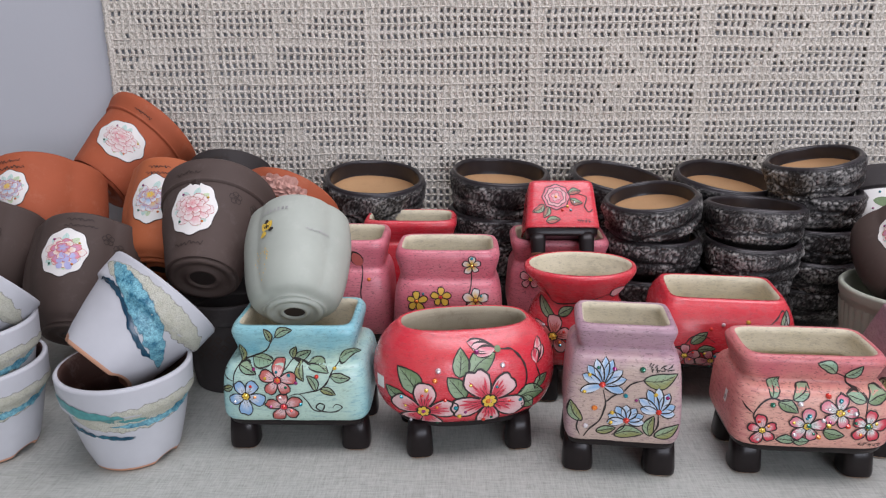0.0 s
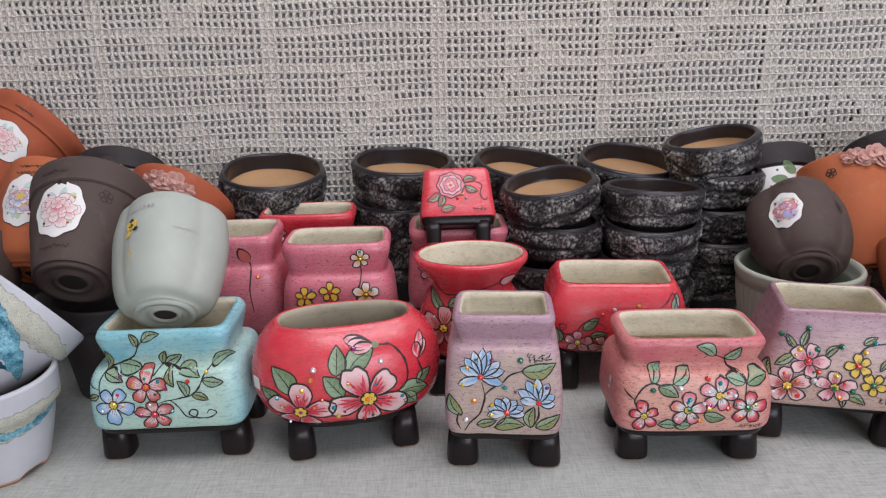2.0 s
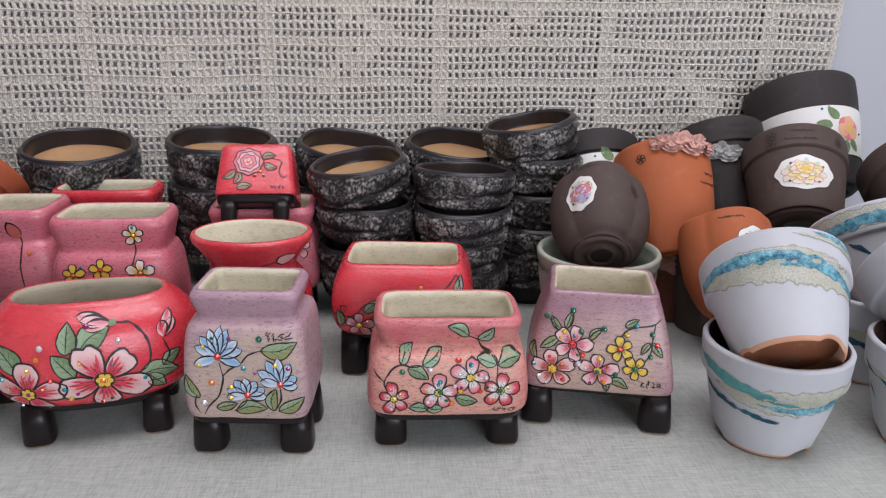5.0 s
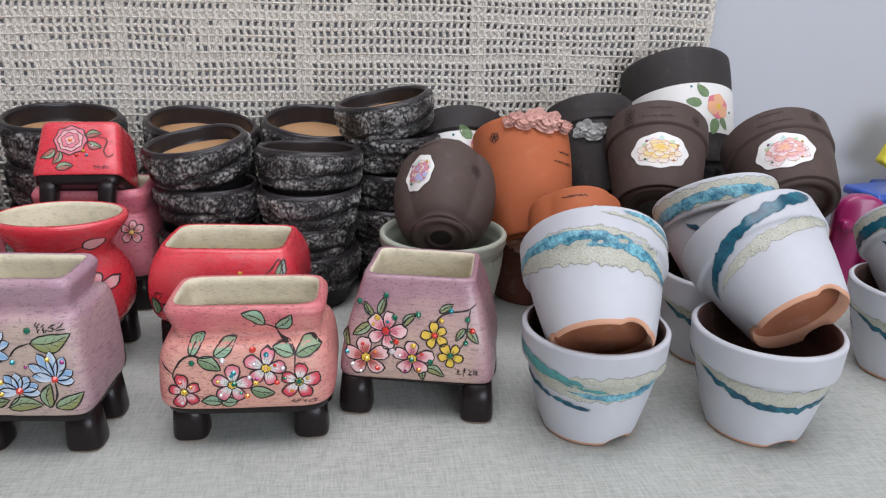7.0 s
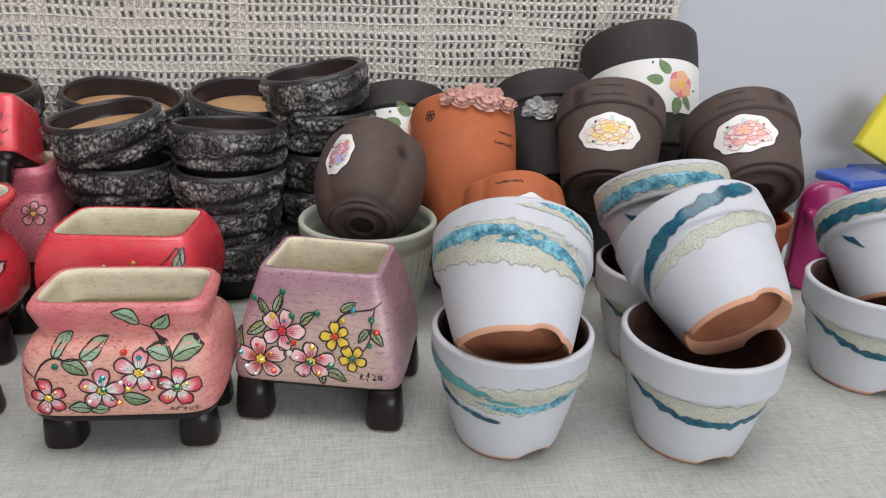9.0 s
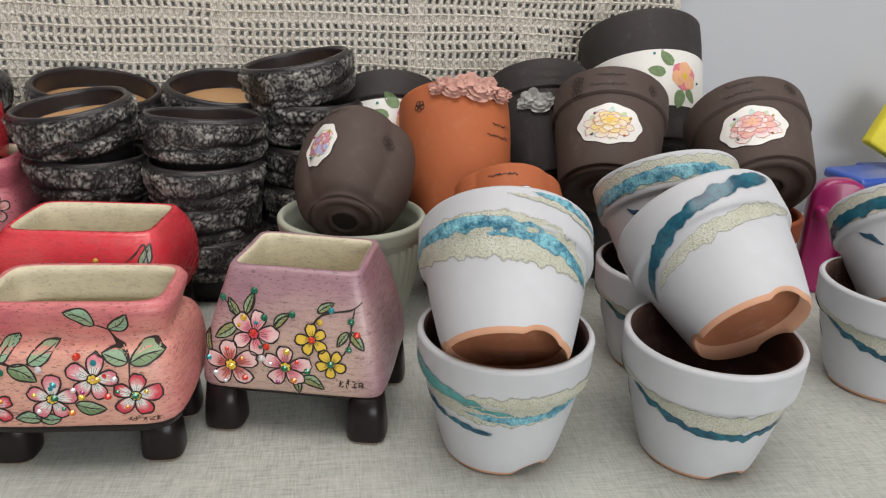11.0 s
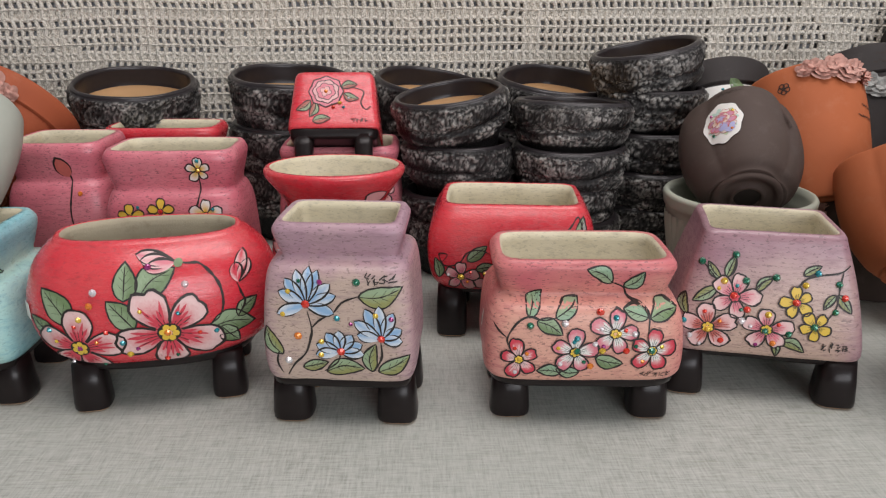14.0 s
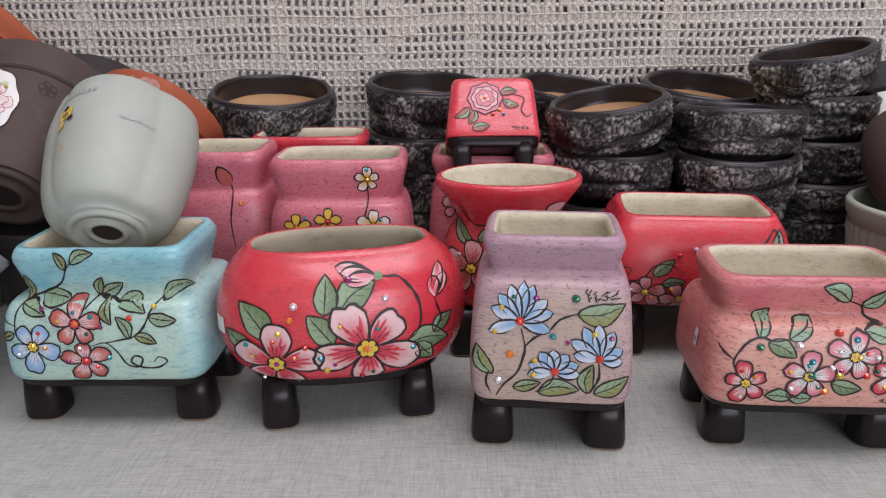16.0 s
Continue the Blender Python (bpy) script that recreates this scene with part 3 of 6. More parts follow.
def badge(pot, parent, z, rx, rz, az, kind, leaf=AQUA, seed=1, u0=0.0, cut=8):
    """A pale decal patch with a painted flower."""
    d = Deco(pot, az)
    rng = random.Random(seed)
    d.add(disc(48, rx * 1.03, rz * 1.03, u0, z, cut, 0.04), ENGRAVED, 0.0003, (u0, z))
    d.add(disc(48, rx, rz, u0, z, cut, 0.04), PAPER, 0.0006, (u0, z))
    pal = {"pink": (PETALROSE, PETALPINK, PETALWHITE), "yellow": (PETALYEL, PETALYEL, PETALCREAM), "rose": (PETALROSE, PETALPEACH, PETALPINK),
           "blue": (PETALBLUE, PETALYEL, PETALLILAC), "mixed": (PETALPEACH, PETALLILAC, PETALROSE), "red": (PETALRED, PETALPEACH, PETALYEL)}[kind]
    for j in range(9):
        a = 0.7 * j + rng.uniform(-0.25, 0.25)
        b = (u0 + rx * 0.40 * math.cos(a), z + rz * 0.40 * math.sin(a))
        d.petal(*b, a, min(rx, rz) * 0.46, min(rx, rz) * 0.15, (AQUA, LEAFWASH, leaf)[j % 3], 0.0008)
        d.line([b, (b[0] + min(rx, rz) * 0.4 * math.cos(a), b[1] + min(rx, rz) * 0.4 * math.sin(a))], 0.0004, LEAF3, 0.0010, False)
    r = min(rx, rz) * 0.86
    sx = min(1.35, rx / min(rx, rz))
    for lay, (rr, n) in enumerate(((0.96, 9), (0.78, 8), (0.58, 7), (0.38, 5))):
        tone = two_tone(pal[lay % 2], pal[2] if lay % 2 else PETALWHITE)
        for j in range(n):
            a, ln, q = 6.283 * j / n + lay * 0.45 + rng.uniform(-0.15, 0.15), r * rr * rng.uniform(0.82, 1.12), rng.uniform(0, 50)
            lift = 0.18 * r * lay

            def at(g, v, a=a, ln=ln, q=q, lift=lift, n=n):
                e = ln * g * (1 - 0.30 * abs(v) ** 3 + 0.16 * noise.noise(Vector((v * 2.6, q, 0))) * g)
                b = a + v * 3.4 / n
                return u0 + sx * e * math.cos(b), z - 0.1 * r + lift * 0.5 + 0.86 * e * math.sin(b)

            d.grid(lambda g, v: (*at(0.1 + 0.9 * g, v), g * 0.72), tone, 0.0010 + 0.0003 * lay + 0.00008 * (j % 3), 4, 6)
            d.line([at(1 - 0.4 * g / 2, -1) for g in (2, 1)] + [at(1, -1 + g / 4) for g in range(9)] + [at(1 - 0.4 * g / 2, 1) for g in (1, 2)], 0.00042, PETALBRICK, 0.0012 + 0.0003 * lay, False, 0.5)
    if kind == "mixed":
        for j in range(9):
            d.add(disc(8, r * 0.16, r * 0.16, u0 + rng.uniform(-0.1, 0.6) * r, z - r * rng.uniform(0.2, 0.9)), PETALLILAC, 0.0018)
    gems(pot, d.done("flower_decal", parent, "pale decal with a painted flower"), [(u0 + rx * math.cos(a) * 0.7, z + rz * math.sin(a) * 0.72, GEMS[int(a * 5) % 7], 0.8) for a in (0.5, 2.3, 3.9, 5.4)], az)


def foot_mesh(h, r, r2, name="foot"):
    """A stubby rounded foot with a bare clay ring below."""
    prof = [(r2 * 0.90, 0.0, 1), (r2 * 0.99, 0.0010, 1), (r2 * 1.01, 0.0018, 0), (r2 * 1.02, h * 0.18, 0), (r2 * 0.62 + r * 0.40, h * 0.55, 0), (r, h, 0)]
    v, f, i = [], [], []
    for a, (q, z, mi) in enumerate(prof):
        for b in np.linspace(0, 2 * math.pi, 29)[:-1]:
            e = q * 0.92 / (abs(math.cos(b)) ** 3.2 + abs(math.sin(b)) ** 3.2) ** (1 / 3.2) * (1 + 0.03 * noise.noise(Vector((b, z * 60, q * 90))))
            v.append((e * math.cos(b), e * math.sin(b), z))
        if a:
            for j in range(28):
                o = (a - 1) * 28
                f.append((o + j, o + (j + 1) % 28, o + 28 + (j + 1) % 28, o + 28 + j))
                i.append(mi)
    f += [tuple(range(28))[::-1], tuple(range(140, 168))]
    i += [1, 0]
    return mesh_of(name, v, f, [BLACKCLAY, BARECLAY], i)


def footed(name, label, rings, mat, m, foot_h, foot_xy, foot_r=(0.011, 0.012), base=None, inside=CREAM, group="painted footed pots", sub=4, wall=0.006):
    """A painted planter on four dark feet. Rings start above the dark base band."""
    pot = Pot(rings, sub, wall, foot_h + 0.012, 168, 0.0005)
    t = thing(name, label, "plant pot", m, group)
    body = part("body", pot.mesh("body", [mat, inside, inside]), t)
    hx, hy, z, n = rings[0]
    b = Pot([(hx * 0.93, hy * 0.93, foot_h, n), (hx * 0.98, hy * 0.98, foot_h + 0.002, n), (hx * 1.0, hy * 1.0, z + 0.0004, n)], 2, 0.003, foot_h + 0.003, 64, 0.0004)
    part("base_band", b.mesh("base_band", [BLACKCLAY]), t, "dark brown glazed base band")
    fm = foot_mesh(foot_h + 0.004, *foot_r)
    fx, fy = foot_xy
    for sx in (-1, 1):
        for sy in (-1, 1):
            part("foot", fm, t, "stubby black foot with bare clay ring", pose(sx * fx, sy * fy, 0, 0, 0, 0))
    return t, pot


# ---- the setting ----
def slab(name, label, b, mat, category):
    v, f = box(*b)
    ob = new(name, mesh_of(name, v, f, mat, None, False))
    return tagged(ob, label, category, "", "structure")


slab("wall_north", "light grey painted wall behind the crochet cloth", (-2.5, 2.5, 0.938, 1.04, -0.75, 1.8), WALL, "wall")
slab("wall_west", "pale painted side wall of the room", (-2.6, -2.5, -2.6, 1.04, -0.75, 1.8), ROOM, "wall")
slab("wall_east", "pale painted side wall of the room", (2.5, 2.6, -2.6, 1.04, -0.75, 1.8), ROOM, "wall")
slab("floor", "grey vinyl floor of the room", (-2.6, 2.6, -2.7, 1.04, -0.85, -0.75), FLOORMAT, "floor")
slab("ceiling", "plain white ceiling of the room", (-2.6, 2.6, -2.7, 1.04, 1.8, 1.9), ROOM, "ceiling")
for nm, b in (("wall_south_low", (-2.5, 2.5, -2.6, -2.5, -0.75, 0.0)), ("wall_south_high", (-2.5, 2.5, -2.6, -2.5, 1.5, 1.8)),
              ("wall_south_left", (-2.5, 0.0, -2.6, -2.5, 0.0, 1.5)), ("wall_south_right", (2.4, 2.5, -2.6, -2.5, 0.0, 1.5))):
    slab(nm, "pale painted wall round the window opening", b, ROOM, "wall")


def table():
    t = thing("display_table", "long display table under grey-green linen cloth", "table", pose(0.2, 0.4, -0.75))
    v, f = box(-1.35, 1.35, -0.42, 0.525, 0.715, 0.7455)
    part("tabletop", mesh_of("tabletop", v, f, ROOM, None, False), t)
    v, f = box(-0.025, 0.025, -0.025, 0.025, 0, 0.715)
    leg = mesh_of("leg", v, f, BLACKCLAY, None, False)
    for x in (-1.28, 1.28):
        for y in (-0.36, 0.46):
            part("leg", leg, t, "", pose(x, y, 0))


table()


def tablecloth():
    nx, ny = 110, 60
    v, f = [], []
    for i in range(nx + 1):
        for j in range(ny + 1):
            x, y = -1.18 + 2.76 * i / nx, -0.03 + 0.96 * j / ny
            z = -0.0006 + 0.0006 * noise.noise(Vector((x * 6, y * 7, 0)))
            v.append((x, y, min(z, 0)))
    for i in range(nx):
        for j in range(ny):
            a = i * (ny + 1) + j
            f.append((a, a + ny + 1, a + ny + 2, a + 1))
    n0 = len(v)
    v += [(x, y, -0.0044) for x, y, z in v]
    f += [tuple(n0 + q for q in reversed(g)) for g in list(f)]
    edge = [i * (ny + 1) for i in range(nx + 1)] + [nx * (ny + 1) + j for j in range(1, ny + 1)] + [i * (ny + 1) + ny for i in range(nx - 1, -1, -1)] + [j for j in range(ny - 1, 0, -1)]
    for a, b in zip(edge, edge[1:] + edge[:1]):
        f.append((b, a, a + n0, b + n0))
    tagged(new("tablecloth", mesh_of("tablecloth", v, f, LINEN)), "grey-green woven linen cloth spread on the table", "tablecloth")


tablecloth()


# ---- crocheted wall hanging ----
def crochet():
    """Filet crochet: wavy chain rows joined by upright stitches, with open and filled squares."""
    x0, x1, top, rows = -0.436, 0.765, 0.56, 64
    cols, rh = 150, 0.0089
    cw = (x1 - x0) / cols
    v, f = [], []

    def tube(pts, w, d, seg=6):
        b = len(v)
        for i, p in enumerate(pts):
            q0, q1 = pts[max(i - 1, 0)], pts[min(i + 1, len(pts) - 1)]
            dx, dz = q1[0] - q0[0], q1[2] - q0[2]
            ln = math.hypot(dx, dz) or 1
            nx, nz = -dz / ln, dx / ln
            for s in range(seg):
                a = 2 * math.pi * s / seg
                v.append((p[0] + nx * w * math.cos(a), p[1] - d * math.sin(a), p[2] + nz * w * math.cos(a)))
            if i:
                for s in range(seg):
                    o = b + (i - 1) * seg
                    f.append((o + s, o + (s + 1) % seg, o + seg + (s + 1) % seg, o + seg + s))

    def at(u, r):
        """Column u, row r, on the softly sagging cloth."""
        x = x0 + u * cw + 0.0016 * noise.noise(Vector((u * 0.35, r * 0.5, 3))) - 0.0012 * r * (1 - u / cols) * 0.12
        z = top - r * rh + 0.0032 * noise.noise(Vector((u * 0.07, r * 0.16, 9))) + 0.0010 * noise.noise(Vector((u * 0.8, r * 0.9, 1)))
        y = 0.9285 + 0.0035 * noise.noise(Vector((x * 7, z * 5, 0)))
        return (x, y, z)

    def solid(c, r):
        """Which squares are filled: long ribs, ladders of blocks and short stepped runs."""
        u = (c + 11) % 25
        if u < 2 or (r % 5 == 3 and (u < 22 or (r // 5 + c // 25) % 2)):
            return True
        if abs(u - 13) * 0.8 + abs((r + 6 * (c // 25)) % 21 - 8) < 5.2:
            return abs(u - 13) * 0.8 + abs((r + 6 * (c // 25)) % 21 - 8) > 2.1
        return noise.noise(Vector((c * 0.3, r * 0.9, 8))) > 0.62

    for r in range(rows + 1):
        tube([at(u / 2, r) for u in range(cols * 2 + 1)], 0.0022 + 0.0003 * (r % 2), 0.0024)
        if r % 2 == 0:
            tube([(p[0], p[1] - 0.0018, p[2] + 0.0006) for p in (at(u / 2, r) for u in range(cols * 2 + 1))], 0.0010, 0.0012, 5)
    for r in range(rows):
        for c in range(cols + 1):
            w = 0.0025 + 0.0004 * noise.noise(Vector((c * 1.7, r * 2.3, 5)))
            lean = 0.10 if r % 2 else -0.10
            a, b = at(c - lean, r), at(c + lean, r + 1)
            m = ((a[0] + b[0]) / 2, a[1] - 0.0008, (a[2] + b[2]) / 2)
            tube([a, m, b], w, 0.0026)
            if c < cols and solid(c, r):
                for s in (0.36, 0.66):
                    a, b = at(c + s - lean, r), at(c + s + lean, r + 1)
                    tube([a, ((a[0] + b[0]) / 2, a[1] + 0.0004, (a[2] + b[2]) / 2), b], 0.00125, 0.0018)
    t = thing("crochet_cloth", "unbleached cotton filet crochet cloth hung on the wall", "wall hanging", pose(0, 0, 0), kind="structure")
    tagged(part("open_work", mesh_of("open_work", v, f, YARN), t), kind="stuff")
    v, f = [], []
    for u in (-0.45, cols + 0.45):
        tube([at(u, r / 2) for r in range(rows * 2 + 1)], 0.0042, 0.003)
        tube([(p[0] + 0.004 * math.sin(j * 1.1), p[1], p[2]) for j, p in enumerate(at(u, r / 4) for r in range(rows * 4 + 1))], 0.0016, 0.002)
    part("edging", mesh_of("edging", v, f, YARN), t, "crocheted edging, a little frayed")


crochet()


# ---- painted pots on feet, front row ----
def square_pot(w, d, top, foot_h, neck, body, n=9.0, flare=1.0):
    """Rings of a soft square planter with a pinched neck; neck: height; body: (w, d) at the widest."""
    bw, bd = body
    z0 = foot_h + 0.006
    s = neck - z0
    return [(bw * 0.475, bd * 0.475, z0, n), (bw * 0.497, bd * 0.497, z0 + s * 0.09, n), (bw * 0.5, bd * 0.5, z0 + s * 0.35, n), (bw * 0.485, bd * 0.48, z0 + s * 0.74, n),
            (bw * 0.455, bd * 0.44, z0 + s * 0.93, n - 1), (w * 0.475, d * 0.46, neck, n - 1), (w * 0.485, d * 0.475, neck + (top - neck) * 0.28, n),
            (w * 0.515, d * 0.515, neck + (top - neck) * 0.75, n), (w * 0.5, d * 0.5, top - 0.0015, n)]


# turquoise pot
t, p = footed("turquoise_pot", "turquoise glazed square pot painted with vines and blossoms", square_pot(0.098, 0.068, 0.106, 0.024, 0.079, (0.118, 0.090)),
              TEAL, pose(-0.138, 0.557, 0, 0, 0, 0), 0.024, (0.046, 0.0265), (0.0108, 0.0126))
d = Deco(p)
d.line([(-0.012, 0.100), (-0.0165, 0.0948), (-0.020, 0.088), (-0.0251, 0.0838), (-0.034, 0.080), (-0.0415, 0.077), (-0.0455, 0.070), (-0.0464, 0.060)], 0.0013)
d.line([(-0.0056, 0.0738), (-0.0004, 0.0790), (0.0060, 0.0785), (0.014, 0.0765)], 0.0012)
d.line([(0.0045, 0.0548), (0.013, 0.0565), (0.0206, 0.0583), (0.027, 0.064), (0.032, 0.0737), (0.0371, 0.0787)], 0.0012)
d.line([(-0.003, 0.053), (0.005, 0.0548), (0.011, 0.049), (0.0155, 0.0415), (0.022, 0.040), (0.0245, 0.045), (0.0205, 0.0468), (0.018, 0.043), (0.024, 0.0395), (0.033, 0.0395), (0.0385, 0.0435), (0.034, 0.046), (0.031, 0.043)], 0.0011)
d.line([(-0.0455, 0.064), (-0.051, 0.066), (-0.0555, 0.070), (-0.0525, 0.073)], 0.0009)
for x, z, a, l in ((-0.0175, 0.0945, 112, 0.0105), (-0.0130, 0.0985, 24, 0.0135), (-0.0410, 0.0775, 96, 0.0125), (-0.0330, 0.0800, -8, 0.0160), (-0.0420, 0.0765, -24, 0.0140), (-0.0470, 0.0600, 205, 0.0095),
                   (-0.0010, 0.0790, 72, 0.0105), (0.0005, 0.0790, 28, 0.0140), (0.0060, 0.0785, -78, 0.0125), (0.0120, 0.0770, -18, 0.0160), (0.0185, 0.0575, 120, 0.0130), (0.0215, 0.0590, -22, 0.0120), (0.0300, 0.0695, -8, 0.0145), (0.0360, 0.0780, 18, 0.0155)):
    d.leaf(x, z, a, l, LEAF3 if l > 0.0125 else LEAF2)
d.blossom(-0.0360, 0.0525, 0.0142, 5, PETALBLUE, PETALPALE, PETALYEL, 0.95)
d.blossom(-0.0110, 0.0660, 0.0132, 5, PETALBRICK, PETALBLUSH, PETALRED, 1.55)
d.blossom(-0.0070, 0.0440, 0.0134, 5, PETALBRICK, PETALBLUSH, PETALRED, 0.45, squash=0.86)
d.done("painted_vine", t, "blue and red blossoms on leafy vines")
gems(p, t, [(-0.036, 0.0525, G_AMBER, 1.2), (-0.011, 0.066, G_ORANGE, 1.3), (-0.007, 0.044, G_RED, 1.2), (-0.0300, 0.0740, G_PLUM, 1), (0.0030, 0.0640, G_PLUM, 1), (0.0190, 0.0690, G_RED, 1.2), (0.0330, 0.0750, G_AMBER, 1.1), (-0.0025, 0.0700, G_TEAL, 1), (0.0060, 0.0460, G_TEAL, 1)])

# red oval bowl
OV = [(0.059, 0.040, 0.032, 2.5), (0.068, 0.0455, 0.039, 2.4), (0.0735, 0.048, 0.054, 2.4), (0.0735, 0.0475, 0.071, 2.4), (0.068, 0.043, 0.087, 2.4), (0.060, 0.034, 0.097, 2.5), (0.0545, 0.0275, 0.1015, 2.6)]
t, p = footed("red_oval_pot", "glossy red oval pot painted with large pink blossoms", OV, RED, pose(-0.004, 0.553, 0, 0, 0, 10), 0.026, (0.0405, 0.027), (0.0095, 0.0115), inside=clay("grey_inside_clay", (0.40, 0.35, 0.255), 0.85, 0.9, (0.14, 0.10, 0.06), 0.25), wall=0.005)
d = Deco(p)
d.line([(0.0187, 0.0924), (0.0250, 0.0915), (0.0313, 0.0906), (0.0380, 0.0840), (0.0419, 0.0759), (0.0425, 0.0660), (0.0396, 0.0585), (0.0330, 0.0545)], 0.0015)
d.line([(0.0510, 0.0767), (0.0530, 0.0700), (0.0545, 0.0640), (0.0500, 0.0560)], 0.0012)
for x, z, a, l in ((-0.0110, 0.0740, 84, 0.0190), (-0.0030, 0.0750, 36, 0.0235), (-0.0065, 0.0570, 128, 0.0205), (-0.0415, 0.0600, 128, 0.0235), (-0.0510, 0.0540, 150, 0.0160), (0.0330, 0.0520, -4, 0.0240), (0.0400, 0.0520, -55, 0.0150), (0.0500, 0.0560, 42, 0.0135)):
    d.leaf(x, z, a, l, LEAF, 0.36)
d.blossom(-0.0380, 0.0455, 0.0225, 5, PETALBLUSH, PETALRED, PETALYEL, 1.45, squash=0.92)
d.blossom(0.0114, 0.0535, 0.0265, 5, PETALBLUSH, PETALRED, PETALYEL, 0.90, squash=0.92)
d.spray(0.0180, 0.0925, ((-0.0215, 0.0048), (-0.0165, -0.0022), (-0.0190, 0.0020)), PETALBLUSH, PETALROSE)
d.spray(0.0515, 0.0770, ((0.0030, 0.0168), (-0.0015, 0.0110), (0.0062, 0.0110)), PETALBLUSH, PETALRED)
d.add(disc(9, 0.0026, 0.0022, 0.0195, 0.0922), LEAF, 0.0014)
d.done("painted_blossoms", t, "two large pink blossoms with green leaves")
gems(p, t, [(-0.0268, 0.0795, G_CLEAR, 1.5), (0.0030, 0.0915, G_PLUM, 1.4), (0.0225, 0.0810, G_CLEAR, 1.4), (-0.0360, 0.0640, G_AMBER, 1.2), (-0.0545, 0.0560, G_TEAL, 1.1), (-0.0220, 0.0560, G_RED, 1), (-0.0295, 0.0720, G_ORANGE, 1.4), (0.0105, 0.0535, G_ORANGE, 1.5), (-0.0380, 0.0455, G_PLUM, 1.2),
            (-0.0140, 0.0490, G_TEAL, 1.2), (-0.0110, 0.0410, G_AMBER, 1.3), (0.0080, 0.0350, G_RED, 1.2), (0.0370, 0.0500, G_TEAL, 1.1)])
d = Deco(p)
d.add([(-0.0715, 0.058), (-0.0670, 0.058), (-0.0670, 0.068), (-0.0715, 0.068)], PAPER, 0.0012)
d.done("price_sticker", t, "small white price sticker")

# mauve square pot
t, p = footed("mauve_square_pot", "mauve glazed square pot with blue painted flowers", square_pot(0.071, 0.052, 0.120, 0.025, 0.101, (0.086, 0.074)), MAUVE, pose(0.118, 0.523, 0, 0, 0, -5), 0.025, (0.031, 0.0195), (0.0108, 0.0128))
d = Deco(p)
d.line([(-0.0283, 0.0347), (-0.0240, 0.0420), (-0.0175, 0.0490), (-0.0145, 0.0580), (-0.0137, 0.0640), (-0.0158, 0.0737)], 0.0013)
d.line([(-0.0137, 0.0640), (-0.0095, 0.0685), (-0.0047, 0.0713)], 0.0011)
d.line([(-0.0010, 0.0735), (0.0040, 0.0795), (0.0125, 0.0828)], 0.0012)
d.line([(0.0016, 0.0480), (-0.0005, 0.0430), (-0.0080, 0.0375)], 0.0010)
d.line([(0.0243, 0.0560), (0.0245, 0.0470), (0.0200, 0.0380)], 0.0012)
d.line([(-0.0320, 0.0500), (-0.0335, 0.0430), (-0.0310, 0.0360)], 0.0011)
for x, z, a, l in ((0.0125, 0.0825, 13, 0.0230), (-0.0300, 0.0480, 118, 0.0170), (-0.0195, 0.0400, 14, 0.0135), (-0.0065, 0.0375, 6, 0.0200), (0.0190, 0.0380, 82, 0.0160), (0.0225, 0.0380, 30, 0.0185)):
    d.leaf(x, z, a, l, LEAF2, 0.27)
d.spray(-0.0166, 0.0778, ((-0.0146, 0.0076), (-0.0110, 0.0145), (-0.0050, 0.0190), (0.0020, 0.0205), (0.0070, 0.0190), (0.0140, 0.0120), (0.0170, 0.0055), (0.0157, -0.0050), (-0.0155, -0.0055)), PETALPALE, PETALBLUE)
d.spray(0.0243, 0.0583, ((-0.0145, 0.0105), (-0.0085, 0.0178), (-0.0009, 0.0195), (0.0070, 0.0155), (0.0114, 0.0057), (0.0115, -0.0015), (-0.0131, 0.0023)), PETALPALE, PETALBLUE)
d.spray(0.0016, 0.0501, ((-0.0131, 0.0044), (-0.0074, 0.0113), (-0.0004, 0.0128), (0.0070, 0.0104), (0.0125, 0.0049), (0.0132, -0.0014), (-0.0136, -0.0020)), PETALPALE, PETALBLUE)
bars(d, 0.0150, 0.0925, 0.0185, 0.0062, 4)
d.done("flower_painting", t, "pale blue flowers with olive leaves")
gems(p, t, [(-0.0166, 0.0778, G_RED, 1.6), (0.0243, 0.0583, G_RED, 1.5), (0.0020, 0.0501, G_RED, 1.6), (0.0114, 0.0908, G_GREEN, 1.5), (-0.0211, 0.0593, G_ORANGE, 1.5), (0.0005, 0.0701, G_TEAL, 1.2), (-0.0269, 0.0443, G_CLEAR, 1.4), (-0.0290, 0.0720, G_AMBER, 1), (-0.0260, 0.0850, G_AMBER, 1), (-0.0085, 0.0905, G_PLUM, 1.1),
            (-0.0200, 0.0910, G_GREEN, 0.8), (0.0215, 0.0720, G_AMBER, 1.1), (0.0300, 0.0700, G_PLUM, 1), (0.0080, 0.0670, G_PLUM, 0.8), (-0.0085, 0.0560, G_AMBER, 1.1), (-0.0090, 0.0480, G_AMBER, 1.1)])

